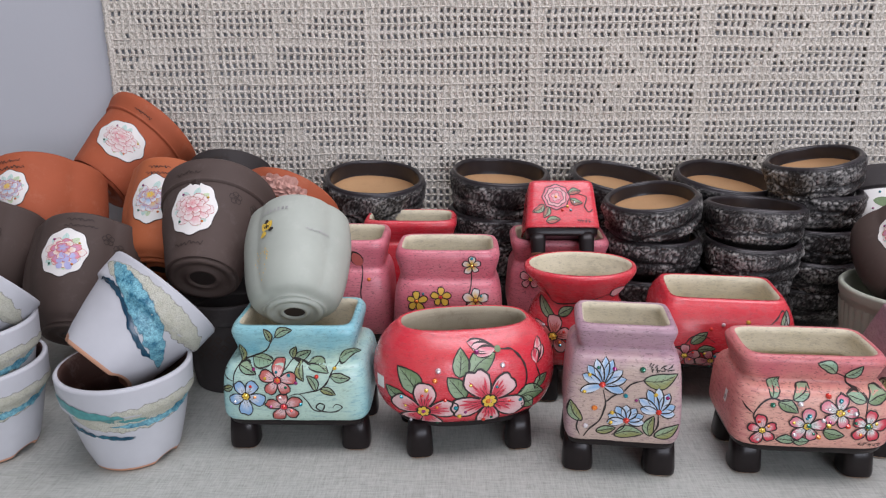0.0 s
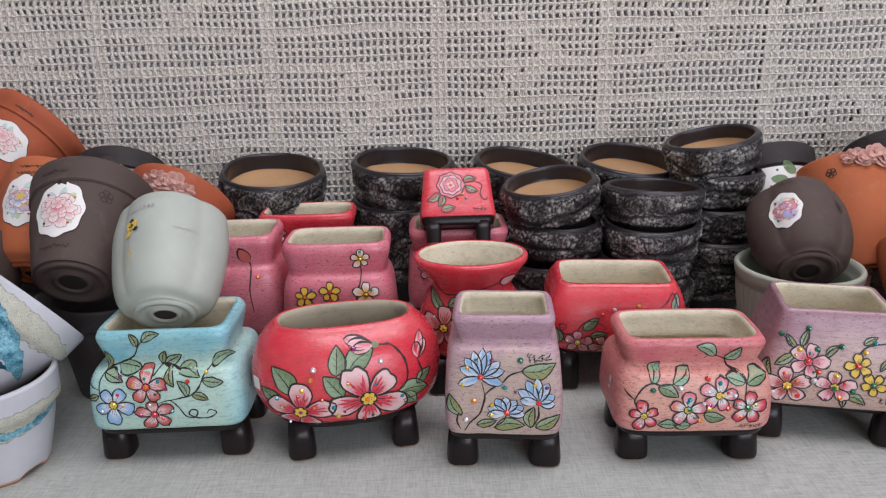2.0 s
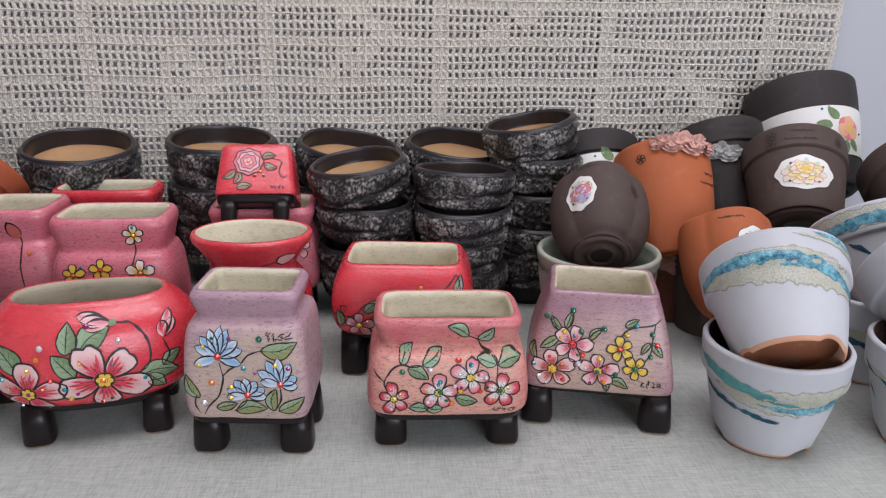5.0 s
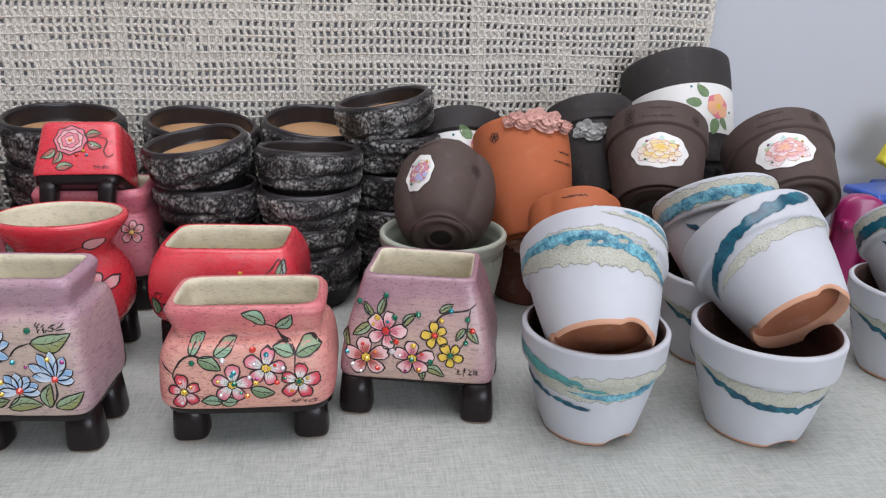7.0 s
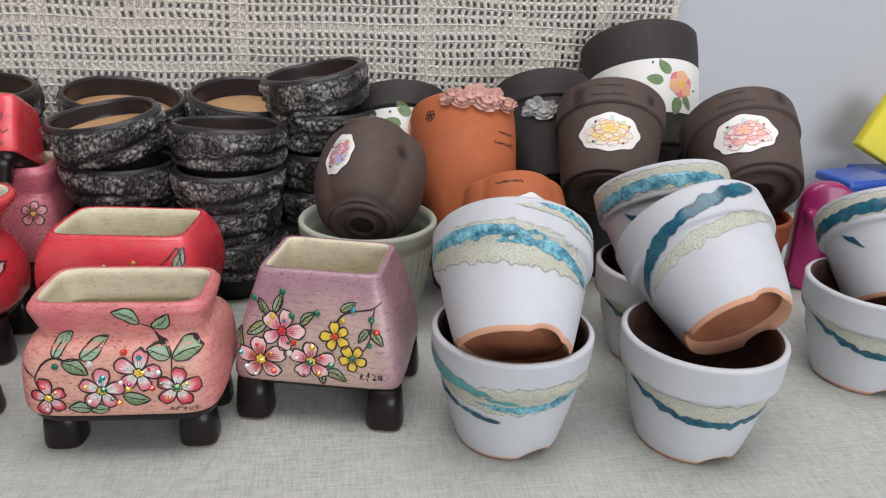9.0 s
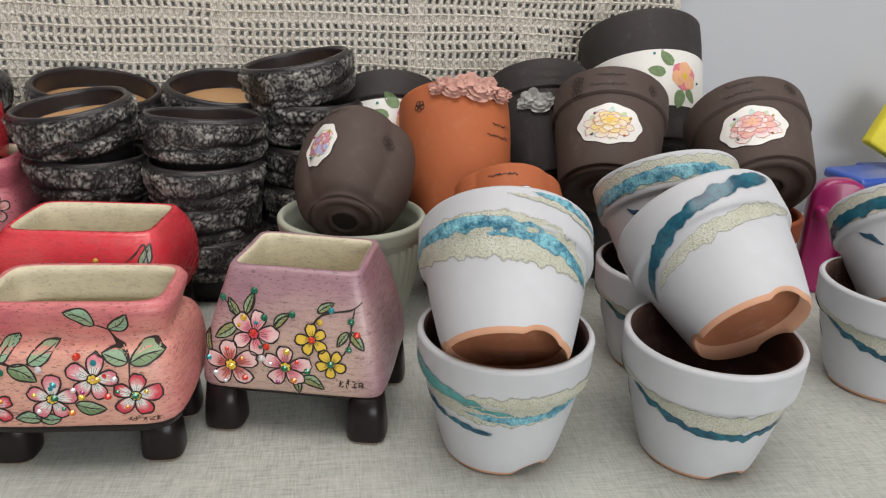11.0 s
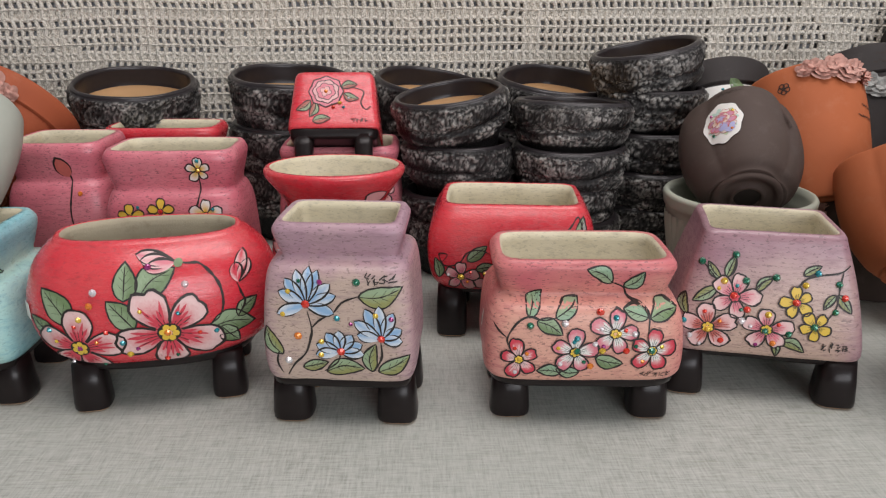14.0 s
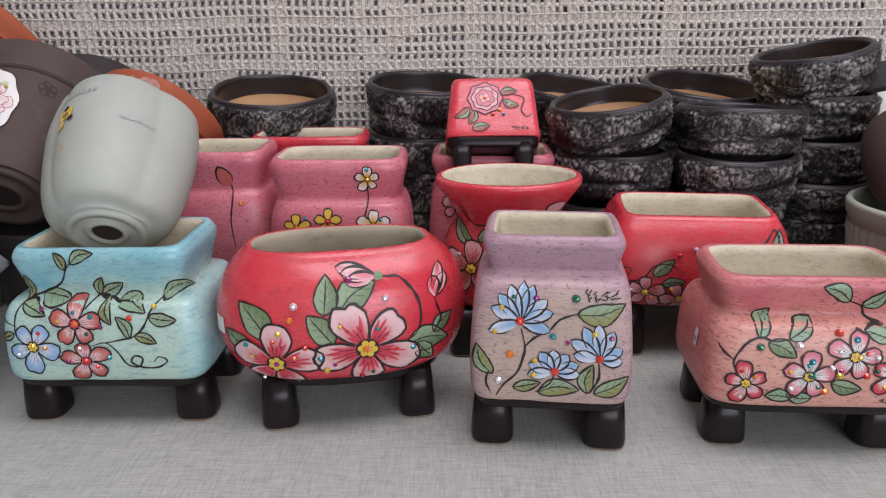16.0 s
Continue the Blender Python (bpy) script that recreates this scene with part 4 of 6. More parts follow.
# salmon pink oblong pot
t, p = footed("salmon_oblong_pot", "salmon pink oblong pot with a wide open mouth", square_pot(0.103, 0.060, 0.097, 0.024, 0.0765, (0.116, 0.086), 6.5), PINK, pose(0.2565, 0.526, 0, 0, 0, -3), 0.024, (0.041, 0.022), (0.0108, 0.0128))
d = Deco(p)
d.line([(-0.0440, 0.0520), (-0.0441, 0.0570), (-0.0387, 0.0656), (-0.0319, 0.0690), (-0.0250, 0.0672), (-0.0178, 0.0684)], 0.0013)
d.line([(-0.0441, 0.0560), (-0.0490, 0.0600), (-0.0520, 0.0640)], 0.0010)
d.line([(0.0136, 0.0855), (0.0202, 0.0825), (0.0234, 0.0766), (0.0325, 0.0725), (0.0327, 0.0593)], 0.0013)
for x, z, a, l in ((-0.0325, 0.0685, 58, 0.0125), (-0.0178, 0.0684, 32, 0.0140), (-0.0280, 0.0665, -28, 0.0150), (0.0140, 0.0852, 150, 0.0155), (0.0205, 0.0825, 42, 0.0135), (0.0325, 0.0690, 162, 0.0130), (0.0335, 0.0685, 12, 0.0160), (0.0045, 0.0455, -12, 0.0145), (-0.0040, 0.0365, 172, 0.0120), (-0.0140, 0.0360, 176, 0.0125)):
    d.leaf(x, z, a, l, LEAF3 if a > 30 else LEAF, 0.31)
d.blossom(-0.0373, 0.0440, 0.0112, 5, PETALRED, PETALBLUSH, PETALYEL, 1.75)
d.blossom(-0.0067, 0.0490, 0.0125, 5, PETALROSE, PETALWHITE, PETALYEL, 1.45)
d.blossom(0.0143, 0.0603, 0.0125, 5, PETALROSE, PETALWHITE, PETALYEL, 1.35)
d.blossom(0.0350, 0.0502, 0.0125, 5, PETALRED, PETALWHITE, PETALYEL, 0.15)
bars(d, 0.0300, 0.0350, 0.0170, 0.0036, 5)
d.done("painted_blossoms", t, "red and white blossoms on leafy twigs")
gems(p, t, [(-0.0057, 0.0495, G_GREEN, 1.4), (0.0350, 0.0502, G_GREEN, 1.5), (0.0165, 0.0600, G_AMBER, 1.1), (-0.0315, 0.0640, G_GREEN, 1.4), (-0.0125, 0.0655, G_CLEAR, 1.4), (0.0065, 0.0720, G_RED, 1.5), (0.0040, 0.0540, G_CLEAR, 1.1), (0.0250, 0.0600, G_CLEAR, 1.2), (0.0150, 0.0690, G_TEAL, 1.2), (0.0080, 0.0500, G_AMBER, 1.3), (0.0210, 0.0500, G_RED, 1.3), (-0.0057, 0.0570, G_TEAL, 1.2), (0.0020, 0.0405, G_ORANGE, 1.3), (-0.0373, 0.0440, G_AMBER, 1), (-0.0145, 0.0415, G_CLEAR, 1)])
d = Deco(p, -90)
d.add([(0.012, 0.052), (0.017, 0.052), (0.017, 0.062), (0.012, 0.062)], PAPER, 0.0012)
d.add([(0.0128, 0.054), (0.0162, 0.054), (0.0162, 0.0575), (0.0128, 0.0575)], SILVERED, 0.0016)
d.done("price_sticker", t, "small white price sticker")

# dusty mauve tapered pot
TR = [(0.0525, 0.042, 0.0300, 11), (0.0560, 0.046, 0.0335, 11), (0.054, 0.045, 0.052, 11), (0.0475, 0.039, 0.080, 11), (0.0415, 0.0325, 0.099, 11), (0.0405, 0.0308, 0.1025, 11)]
t, p = footed("dusty_mauve_tapered_pot", "dusty mauve pot narrowing to a square mouth", TR, DUSTY, pose(0.380, 0.5525, 0, 0, 0, -14), 0.0255, (0.0445, 0.0345), (0.0108, 0.0130), sub=3, wall=0.005)
d = Deco(p)
d.line([(-0.0300, 0.0740), (-0.0350, 0.0800), (-0.0407, 0.0860)], 0.0009)
d.line([(-0.0270, 0.0750), (-0.0225, 0.0830), (-0.0216, 0.0913)], 0.0009)
d.line([(-0.0110, 0.0700), (-0.0060, 0.0765), (0.0013, 0.0798)], 0.0009)
d.line([(0.0129, 0.0700), (0.0150, 0.0770), (0.0213, 0.0815), (0.0356, 0.0843), (0.0417, 0.0886)], 0.0012)
d.line([(0.0380, 0.0855), (0.0365, 0.0760), (0.0353, 0.0646), (0.0300, 0.0555)], 0.0011)
for x, z, a, l in ((-0.0300, 0.0770, 128, 0.0110), (-0.0265, 0.0780, 70, 0.0125), (-0.0310, 0.0720, 215, 0.0150), (-0.0090, 0.0710, 45, 0.0120), (-0.0470, 0.0540, 95, 0.0120), (0.0355, 0.0720, -50, 0.0125), (0.0345, 0.0720, 235, 0.0100), (0.0160, 0.0820, 30, 0.0105), (0.0060, 0.0420, -22, 0.0150), (0.0030, 0.0420, -75, 0.0100)):
    d.leaf(x, z, a, l, LEAF2, 0.24)
d.blossom(-0.0338, 0.0475, 0.0158, 5, PETALBLUSH, PETALBRICK, PETALYEL, 1.65, squash=0.9)
d.blossom(-0.0205, 0.0670, 0.0135, 5, PETALBLUSH, PETALROSE, PETALRED, 1.25)
d.blossom(-0.0015, 0.0490, 0.0148, 5, PETALBLUSH, PETALROSE, PETALYEL, 1.55, squash=0.9)
d.blossom(0.0135, 0.0663, 0.0092, 5, PETALYEL, None, PETALRED, 0.55)
d.blossom(0.0248, 0.0524, 0.0090, 5, PETALYEL, None, PETALPEACH, 0.90)
bars(d, 0.0295, 0.0410, 0.0150, 0.0062, 4)
d.done("painted_blossoms", t, "pink and yellow blossoms on thin stems")
gems(p, t, [(-0.0211, 0.0677, G_RED, 1.5), (-0.0272, 0.0757, G_AMBER, 1.4), (-0.0150, 0.0767, G_GREEN, 1.5), (-0.0407, 0.0860, G_GREEN, 1.5), (-0.0216, 0.0913, G_GREEN, 1.5), (0.0013, 0.0798, G_GREEN, 1.5), (0.0358, 0.0780, G_GREEN, 1.4), (0.0395, 0.0705, G_RED, 1.4), (0.0240, 0.0835, G_TEAL, 1.3), (0.0175, 0.0765, G_AMBER, 1.3), (-0.0130, 0.0600, G_RED, 1.4), (-0.0155, 0.0530, G_CLEAR, 1.5),
            (-0.0021, 0.0480, G_GREEN, 1.5), (0.0110, 0.0470, G_GREEN, 1.4), (-0.0011, 0.0580, G_AMBER, 1.4), (0.0129, 0.0663, G_RED, 1.4), (0.0245, 0.0524, G_GREEN, 1.5), (-0.0338, 0.0462, G_AMBER, 1.5), (-0.0440, 0.0410, G_CLEAR, 1.2), (0.0030, 0.0405, G_ORANGE, 1.3), (-0.0260, 0.0395, G_RED, 1.3), (0.0350, 0.0620, G_GREEN, 1.3), (-0.0480, 0.0500, G_TEAL, 1.2)])


# ---- painted pots, second row ----
t, p = footed("rose_pink_tall_pot", "rose pink pinched square pot with yellow daisies", square_pot(0.094, 0.060, 0.131, 0.030, 0.103, (0.104, 0.074), 6), ROSE, pose(-0.020, 0.670, 0), 0.030, (0.036, 0.022))
d = Deco(p)
d.line([(0.022, 0.115), (0.022, 0.100), (0.018, 0.084), (0.015, 0.06)], 0.0012)
for x, z, r in ((0.022, 0.118, 0.0085), (-0.028, 0.085, 0.009), (-0.006, 0.089, 0.009), (0.026, 0.086, 0.0105)):
    d.blossom(x, z, r, 5, PETALWHITE if x > 0.02 else PETALYEL, PETALYEL, PETALRED, 0.3, round_=1.6, veins=None)
d.done("daisy_painting", t, "yellow daisies outlined in black")
gems(p, t, [(0.022, 0.118, G_AMBER, 1.1), (0.022, 0.125, G_TEAL, 1.0), (-0.028, 0.085, G_ORANGE, 1.1), (-0.006, 0.089, G_RED, 1), (0.026, 0.086, G_AMBER, 1.3), (-0.022, 0.092, G_TEAL, 0.9), (0.031, 0.090, G_TEAL, 0.9)])

t, p = footed("rose_pink_narrow_pot", "rose pink narrow pinched pot beside the turquoise one", square_pot(0.072, 0.066, 0.131, 0.030, 0.103, (0.082, 0.078), 6), ROSE, pose(-0.117, 0.704, 0), 0.030, (0.028, 0.024))
d = Deco(p)
d.line([(0.010, 0.116), (0.014, 0.100), (0.012, 0.080), (0.014, 0.060)], 0.0012)
d.petal(0.012, 0.106, 2.0, 0.018, 0.006, INK, 0.0006, 0.9)
d.petal(0.012, 0.106, 2.0, 0.016, 0.005, PETALBRICK, 0.0009, 0.9)
d.done("painted_bud", t, "red bud on a dark stem")
gems(p, t, [(0.020, 0.094, G_ORANGE, 1.3)])

t, p = footed("red_tall_pot", "glossy red square pot half hidden behind pink ones", square_pot(0.098, 0.056, 0.127, 0.030, 0.104, (0.094, 0.066), 5), RED, pose(-0.064, 0.785, 0), 0.030, (0.034, 0.020))
d = Deco(p)
d.blossom(-0.030, 0.108, 0.009, 5, PETALPALE, PETALBLUE, PETALYEL, 0.2)
d.blossom(0.034, 0.100, 0.009, 5, PETALPINK, PETALROSE, PETALYEL, 0.2)
d.done("painted_blossoms", t, "small pale blossoms")

t, p = footed("rose_pink_back_pot", "rose pink pinched pot carrying a tipped red pot", square_pot(0.098, 0.064, 0.117, 0.030, 0.094, (0.106, 0.076), 6), ROSE, pose(0.094, 0.752, 0), 0.030, (0.036, 0.022))
d = Deco(p)
d.blossom(-0.030, 0.078, 0.010, 5, PETALPINK, PETALROSE, PETALYEL, 0.2)
d.blossom(0.036, 0.080, 0.010, 5, PETALPINK, PETALBRICK, PETALYEL, 0.2)
d.done("painted_blossoms", t, "small dark-edged blossoms")

# small red pot leaning back on the pink one
TP = [(0.036, 0.032, 0.026, 10), (0.0375, 0.033, 0.028, 10), (0.036, 0.031, 0.044, 10), (0.0330, 0.027, 0.070, 10), (0.0315, 0.0255, 0.075, 10)]
t, p = footed("small_red_pot", "small red tapered pot leaning back, rose on front", TP, RED, pose(0.093, 0.7225, 0.098, -28, 0, 0), 0.018, (0.024, 0.0235), (0.0085, 0.0075), sub=3, wall=0.004)
d = Deco(p, 0, 0.008)
for lay, (rr, n, m) in enumerate(((0.0135, 8, PETALROSE), (0.0105, 7, PETALPINK), (0.0075, 6, PETALROSE), (0.0045, 4, PETALPINK))):
    for j in range(n):
        a = 6.283 * j / n + lay * 0.4
        d.petal(-0.006, 0.050, a, rr * 1.08, rr * 0.48, INK, 0.0006 + lay * 0.0004, 1.3)
        d.petal(-0.006, 0.050, a, rr, rr * 0.42, m, 0.0008 + lay * 0.0004, 1.3)
for x, z, a, l in ((-0.018, 0.042, 215, 0.013), (-0.014, 0.040, 250, 0.012), (0.006, 0.054, 10, 0.012), (0.008, 0.048, -20, 0.012), (-0.016, 0.024, 10, 0.013)):
    d.leaf(x, z, a, l, PETALBRICK, 0.3)
d.line([(0.014, 0.054), (0.024, 0.050), (0.022, 0.040), (0.026, 0.034), (0.030, 0.037)], 0.0011)
bars(d, 0.014, 0.0245, 0.013, 0.004, 4)
d.done("painted_rose", t, "pink rose with brown leaves")
gems(p, t, [(-0.006, 0.050, G_ORANGE, 1.2), (0.005, 0.040, G_AMBER, 1), (0.0, 0.036, G_RED, 1), (0.008, 0.036, G_TEAL, 0.9), (0.012, 0.044, G_CLEAR, 0.8)], 0, 0.008)

# red pot with a flared round mouth
FL = [(0.040, 0.034, 0.036, 3.2), (0.046, 0.038, 0.044, 3.0), (0.047, 0.039, 0.064, 2.8), (0.042, 0.035, 0.082, 2.5), (0.0355, 0.031, 0.094, 2.2), (0.042, 0.034, 0.106, 2.1), (0.0495, 0.038, 0.1155, 2.0), (0.0505, 0.0385, 0.120, 2.0)]
t, p = footed("red_flared_pot", "glossy red pot with a flared oval mouth", FL, RED, pose(0.101, 0.637, 0), 0.030, (0.030, 0.024))
d = Deco(p)
d.line([(-0.034, 0.106), (-0.026, 0.094), (-0.014, 0.094), (0.004, 0.098), (0.022, 0.103)], 0.0011)
d.petal(0.022, 0.102, 0.3, 0.016, 0.005, INK, 0.0006)
d.petal(0.023, 0.1025, 0.3, 0.014, 0.004, PETALPINK, 0.0010)
d.leaf(-0.026, 0.080, 120, 0.016)
d.leaf(-0.022, 0.084, 30, 0.014)
d.blossom(-0.026, 0.066, 0.016, 5, PETALPINK, PETALBRICK, PETALYEL, 0.3)
d.blossom(0.030, 0.070, 0.012, 5, PETALPINK, PETALROSE, PETALYEL, 0.3)
d.done("painted_blossoms", t, "pink blossoms with a looping stem")
gems(p, t, [(-0.026, 0.066, G_AMBER, 1.2), (-0.034, 0.074, G_CLEAR, 1), (-0.02, 0.058, G_TEAL, 1)])

# red oblong pot
RO = [(0.052, 0.040, 0.038, 7), (0.058, 0.046, 0.046, 6.5), (0.0605, 0.048, 0.062, 6.5), (0.0595, 0.046, 0.078, 6.5), (0.056, 0.041, 0.089, 7), (0.0515, 0.035, 0.0965, 8)]
t, p = footed("red_oblong_pot", "glossy red oblong pot with small painted blossoms", RO, RED, pose(0.2295, 0.641, 0, 0, 0, -6), 0.034, (0.042, 0.030))
d = Deco(p)
d.line([(-0.048, 0.060), (-0.044, 0.066), (-0.050, 0.066), (-0.046, 0.058), (-0.036, 0.060), (-0.030, 0.068), (-0.020, 0.070), (-0.01, 0.064)], 0.001, smooth=True)
d.line([(0.030, 0.078), (0.040, 0.086), (0.046, 0.092), (0.050, 0.078)], 0.001)
d.leaf(-0.030, 0.062, 40, 0.016)
d.leaf(-0.024, 0.056, 10, 0.014)
d.leaf(-0.050, 0.048, 100, 0.014)
d.leaf(0.044, 0.078, 70, 0.014, SILVERED)
d.blossom(-0.034, 0.050, 0.012, 5, PETALPINK, PETALROSE, PETALYEL, 0.3)
d.blossom(-0.012, 0.046, 0.012, 5, PETALPINK, PETALROSE, PETALYEL, 0.8)
d.done("painted_blossoms", t, "pink blossoms with curling stems")
gems(p, t, [(-0.034, 0.050, G_AMBER, 1.2), (-0.004, 0.080, G_CLEAR, 1.2), (0.016, 0.083, G_AMBER, 1.3), (-0.014, 0.076, G_RED, 1.1)])


# ---- black bubbled bowls in stacks ----
def bubbles(scale, seed, lo, hi):
    def f(p, z):
        q = p * scale + Vector((seed * 3.1, seed, 2))
        d, e2 = noise.voronoi(q)[0], noise.voronoi(q * 1.9)[0]
        m = noise.noise(p * 46 + Vector((seed, 5, 0)))
        c = max(0.0, min(1.0, (d[1] - d[0]) * 2.2)) * max(0.0, min(1.0, 0.75 + 1.2 * m))
        c = max(c, 0.80 * max(0.0, min(1.0, (e2[1] - e2[0]) * 2.4)))
        e = max(0.0, min(1.0, (z - lo) / 0.004)) * max(0.0, min(1.0, (hi - z) / 0.004))
        a = math.atan2(p.y, p.x)
        crease = 1 - 0.65 * math.exp(-((z - lo - (hi - lo) * (0.42 + 0.16 * math.sin(a * 2 + seed) + 0.2 * m)) / 0.0022) ** 2)
        return c * e * crease * (0.75 + 0.6 * max(0, m + 0.4)) + 0.10 * e * crease
    return f


def lava_meshes(r, h, seed, scale):
    """Bowl with a smooth lip, a bubbled band and a smooth dark waist."""
    pot = Pot([(r * 0.70, r * 0.70, 0, 2), (r * 0.75, r * 0.75, h * 0.08, 2), (r * 0.80, r * 0.80, h * 0.26, 2), (r * 0.88, r * 0.88, h * 0.40, 2), (r * 0.955, r * 0.955, h * 0.52, 2), (r * 0.94, r * 0.94, h * 0.61, 2),
               (r * 0.985, r * 0.985, h * 0.68, 2), (r * 1.0, r * 1.0, h * 0.84, 2), (r * 1.0, r * 1.0, h * 0.93, 2), (r * 0.985, r * 0.985, h - 0.0015, 2)], 5, 0.0050, h * 0.63, 240, 0.0013)
    return pot.mesh("bowl", [LAVA, DARKIN, TAN, DARKIN], crest=bubbles(scale, seed, h * 0.34, h * 0.985), rim_z=h * 0.965)


LAVAS = [lava_meshes(0.0475, 0.056, 1, 215), lava_meshes(0.0475, 0.056, 2, 170), lava_meshes(0.0485, 0.056, 3, 250), lava_meshes(0.058, 0.076, 4, 215), lava_meshes(0.058, 0.076, 5, 240)]


def bowl(kind, m, seed=0):
    t = thing("bubbled_bowl", "black glazed bowl with rough bubbled band, tan inside", "plant pot", m, "stacked black bowls")
    part("body", LAVAS[kind], t)


rng = random.Random(4)
# (x, y, heights of the rims from the top, kind, lean of the top one)
for x, y, tops, big, lean in ((-0.116, 0.858, (0.160, 0.103), 1, (9, 3)), (0.033, 0.862, (0.164, 0.118), 1, (5, 3)), (0.166, 0.866, (0.158, 0.112), 1, (7, 8)), (0.293, 0.860, (0.160, 0.114), 1, (8, 4)),
                              (0.195, 0.752, (0.160, 0.117, 0.076, 0.056), 0, (5, -8)), (0.290, 0.738, (0.153, 0.117, 0.086, 0.056), 0, (-4, 2)), (0.374, 0.786, (0.194, 0.158, 0.121, 0.086, 0.056), 0, (2, -11))):
    for i, zt in enumerate(tops):
        h = 0.076 if big else 0.056
        kd = (3 + (i + int(x * 100)) % 2) if big else (i + int(x * 50)) % 3
        if not big and i == 2:
            kd = 1
        rx, ry = lean if i == 0 else (rng.uniform(-2, 2), rng.uniform(-3, 3))
        rx, ry = (0, 0) if i == len(tops) - 1 and zt <= h + 0.001 else (rx, ry)
        off = (rng.uniform(-0.003, 0.003), rng.uniform(-0.003, 0.003)) if i else (0, 0)
        bowl(kd, pose(x + off[0], y + off[1], max(0, zt - h), rx, ry, 0) @ pose(0, 0, 0, 0, 0, rng.uniform(0, 360)))
    if big:
        bowl(3, pose(x, y + 0.004, 0, 0, 0, 40))


# ---- white pots with sea-coloured bands ----
WR = [(0.0325, 0.0325, 0.0, 2), (0.0345, 0.0345, 0.003, 2), (0.0375, 0.0375, 0.014, 2), (0.0425, 0.0425, 0.034, 2), (0.0455, 0.0455, 0.049, 2), (0.0468, 0.0468, 0.0525, 2),
      (0.0495, 0.0495, 0.0545, 2), (0.0502, 0.0502, 0.060, 2), (0.0508, 0.0508, 0.070, 2), (0.0512, 0.0512, 0.0765, 2)]
WPOT = Pot(WR, 4, 0.0048, 0.010, 96, 0.0002)


def white_mesh():
    """Shell with a foot ring cut by three arches, bare clay below."""
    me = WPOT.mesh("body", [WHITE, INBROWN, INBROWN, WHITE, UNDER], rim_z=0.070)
    me.materials.append(PEACH)
    for p in me.polygons:
        c = p.center
        if c.z < 0.0028 and p.material_index == 0:
            p.material_index = 5 if math.hypot(c.x, c.y) > 0.026 else 4
    for v in me.vertices:
        r = math.hypot(v.co.x, v.co.y)
        if r > 0.024 and v.co.z < 0.012 and r > 0.0315:
            a = math.atan2(v.co.y, v.co.x)
            arch = max(0.0, math.cos(3 * a + 2.6) - 0.55) / 0.45
            v.co.z = max(v.co.z, v.co.z + 0.0040 * arch ** 0.6 * (1 - v.co.z / 0.014))
        elif r < 0.0315 and v.co.z < 0.002:
            v.co.z += 0.0085 if r > 0.016 else 0.0065
    return me


WMESH = white_mesh()


def band(t, name, mat, a0, a1, f, w, label="", off=0.0010, thick=0.0009, seed=0):
    """A run of glaze round the pot from angle a0 to a1 (degrees from the front), centred at height f(s), half as wide as w(s), edges uneven."""
    n = max(10, int(abs(a1 - a0) / 2.2))
    rows = 9
    v, fc, soft = [], [], []
    for i in range(n + 1):
        s = i / n
        a = radians(a0 + (a1 - a0) * s)
        half = max(0.0008, w(s) * 1.18) / 2
        e0 = 0.0030 * noise.noise(Vector((a * 7, seed, 0))) + 0.0008 * noise.noise(Vector((a * 34, seed, 5)))
        e1 = 0.0030 * noise.noise(Vector((a * 7, seed, 7))) + 0.0008 * noise.noise(Vector((a * 34, seed, 3)))
        fade = min(1, 6 * s, 6 * (1 - s))
        for j in range(rows):
            q = j / (rows - 1)
            z = f(s) - half + 2 * half * q + (e0 * (1 - q) + e1 * q) * fade
            z = min(max(z, 0.002), 0.0762)
            hx = WPOT.ring(z)[0]
            lift = off * 0.25 + 0.45 * thick * math.sin(math.pi * q) ** 0.5 * fade * (0.7 + 0.6 * noise.noise(Vector((a * 40, q * 6, seed))))
            b = a - math.pi / 2
            soft.append(min(1, 1.35 * math.sin(math.pi * q) ** 0.8) * min(1, 0.25 + fade))
            v.append(((hx + lift) * math.cos(b), (hx + lift) * math.sin(b), z))
    for i in range(n):
        for j in range(rows - 1):
            o = i * rows + j
            fc.append((o, o + rows, o + rows + 1, o + 1))
    me = mesh_of(name, v, fc, mat)
    me.attributes.new("fade", "FLOAT", "POINT").data.foreach_set("value", soft)
    part(name, me, t, label)


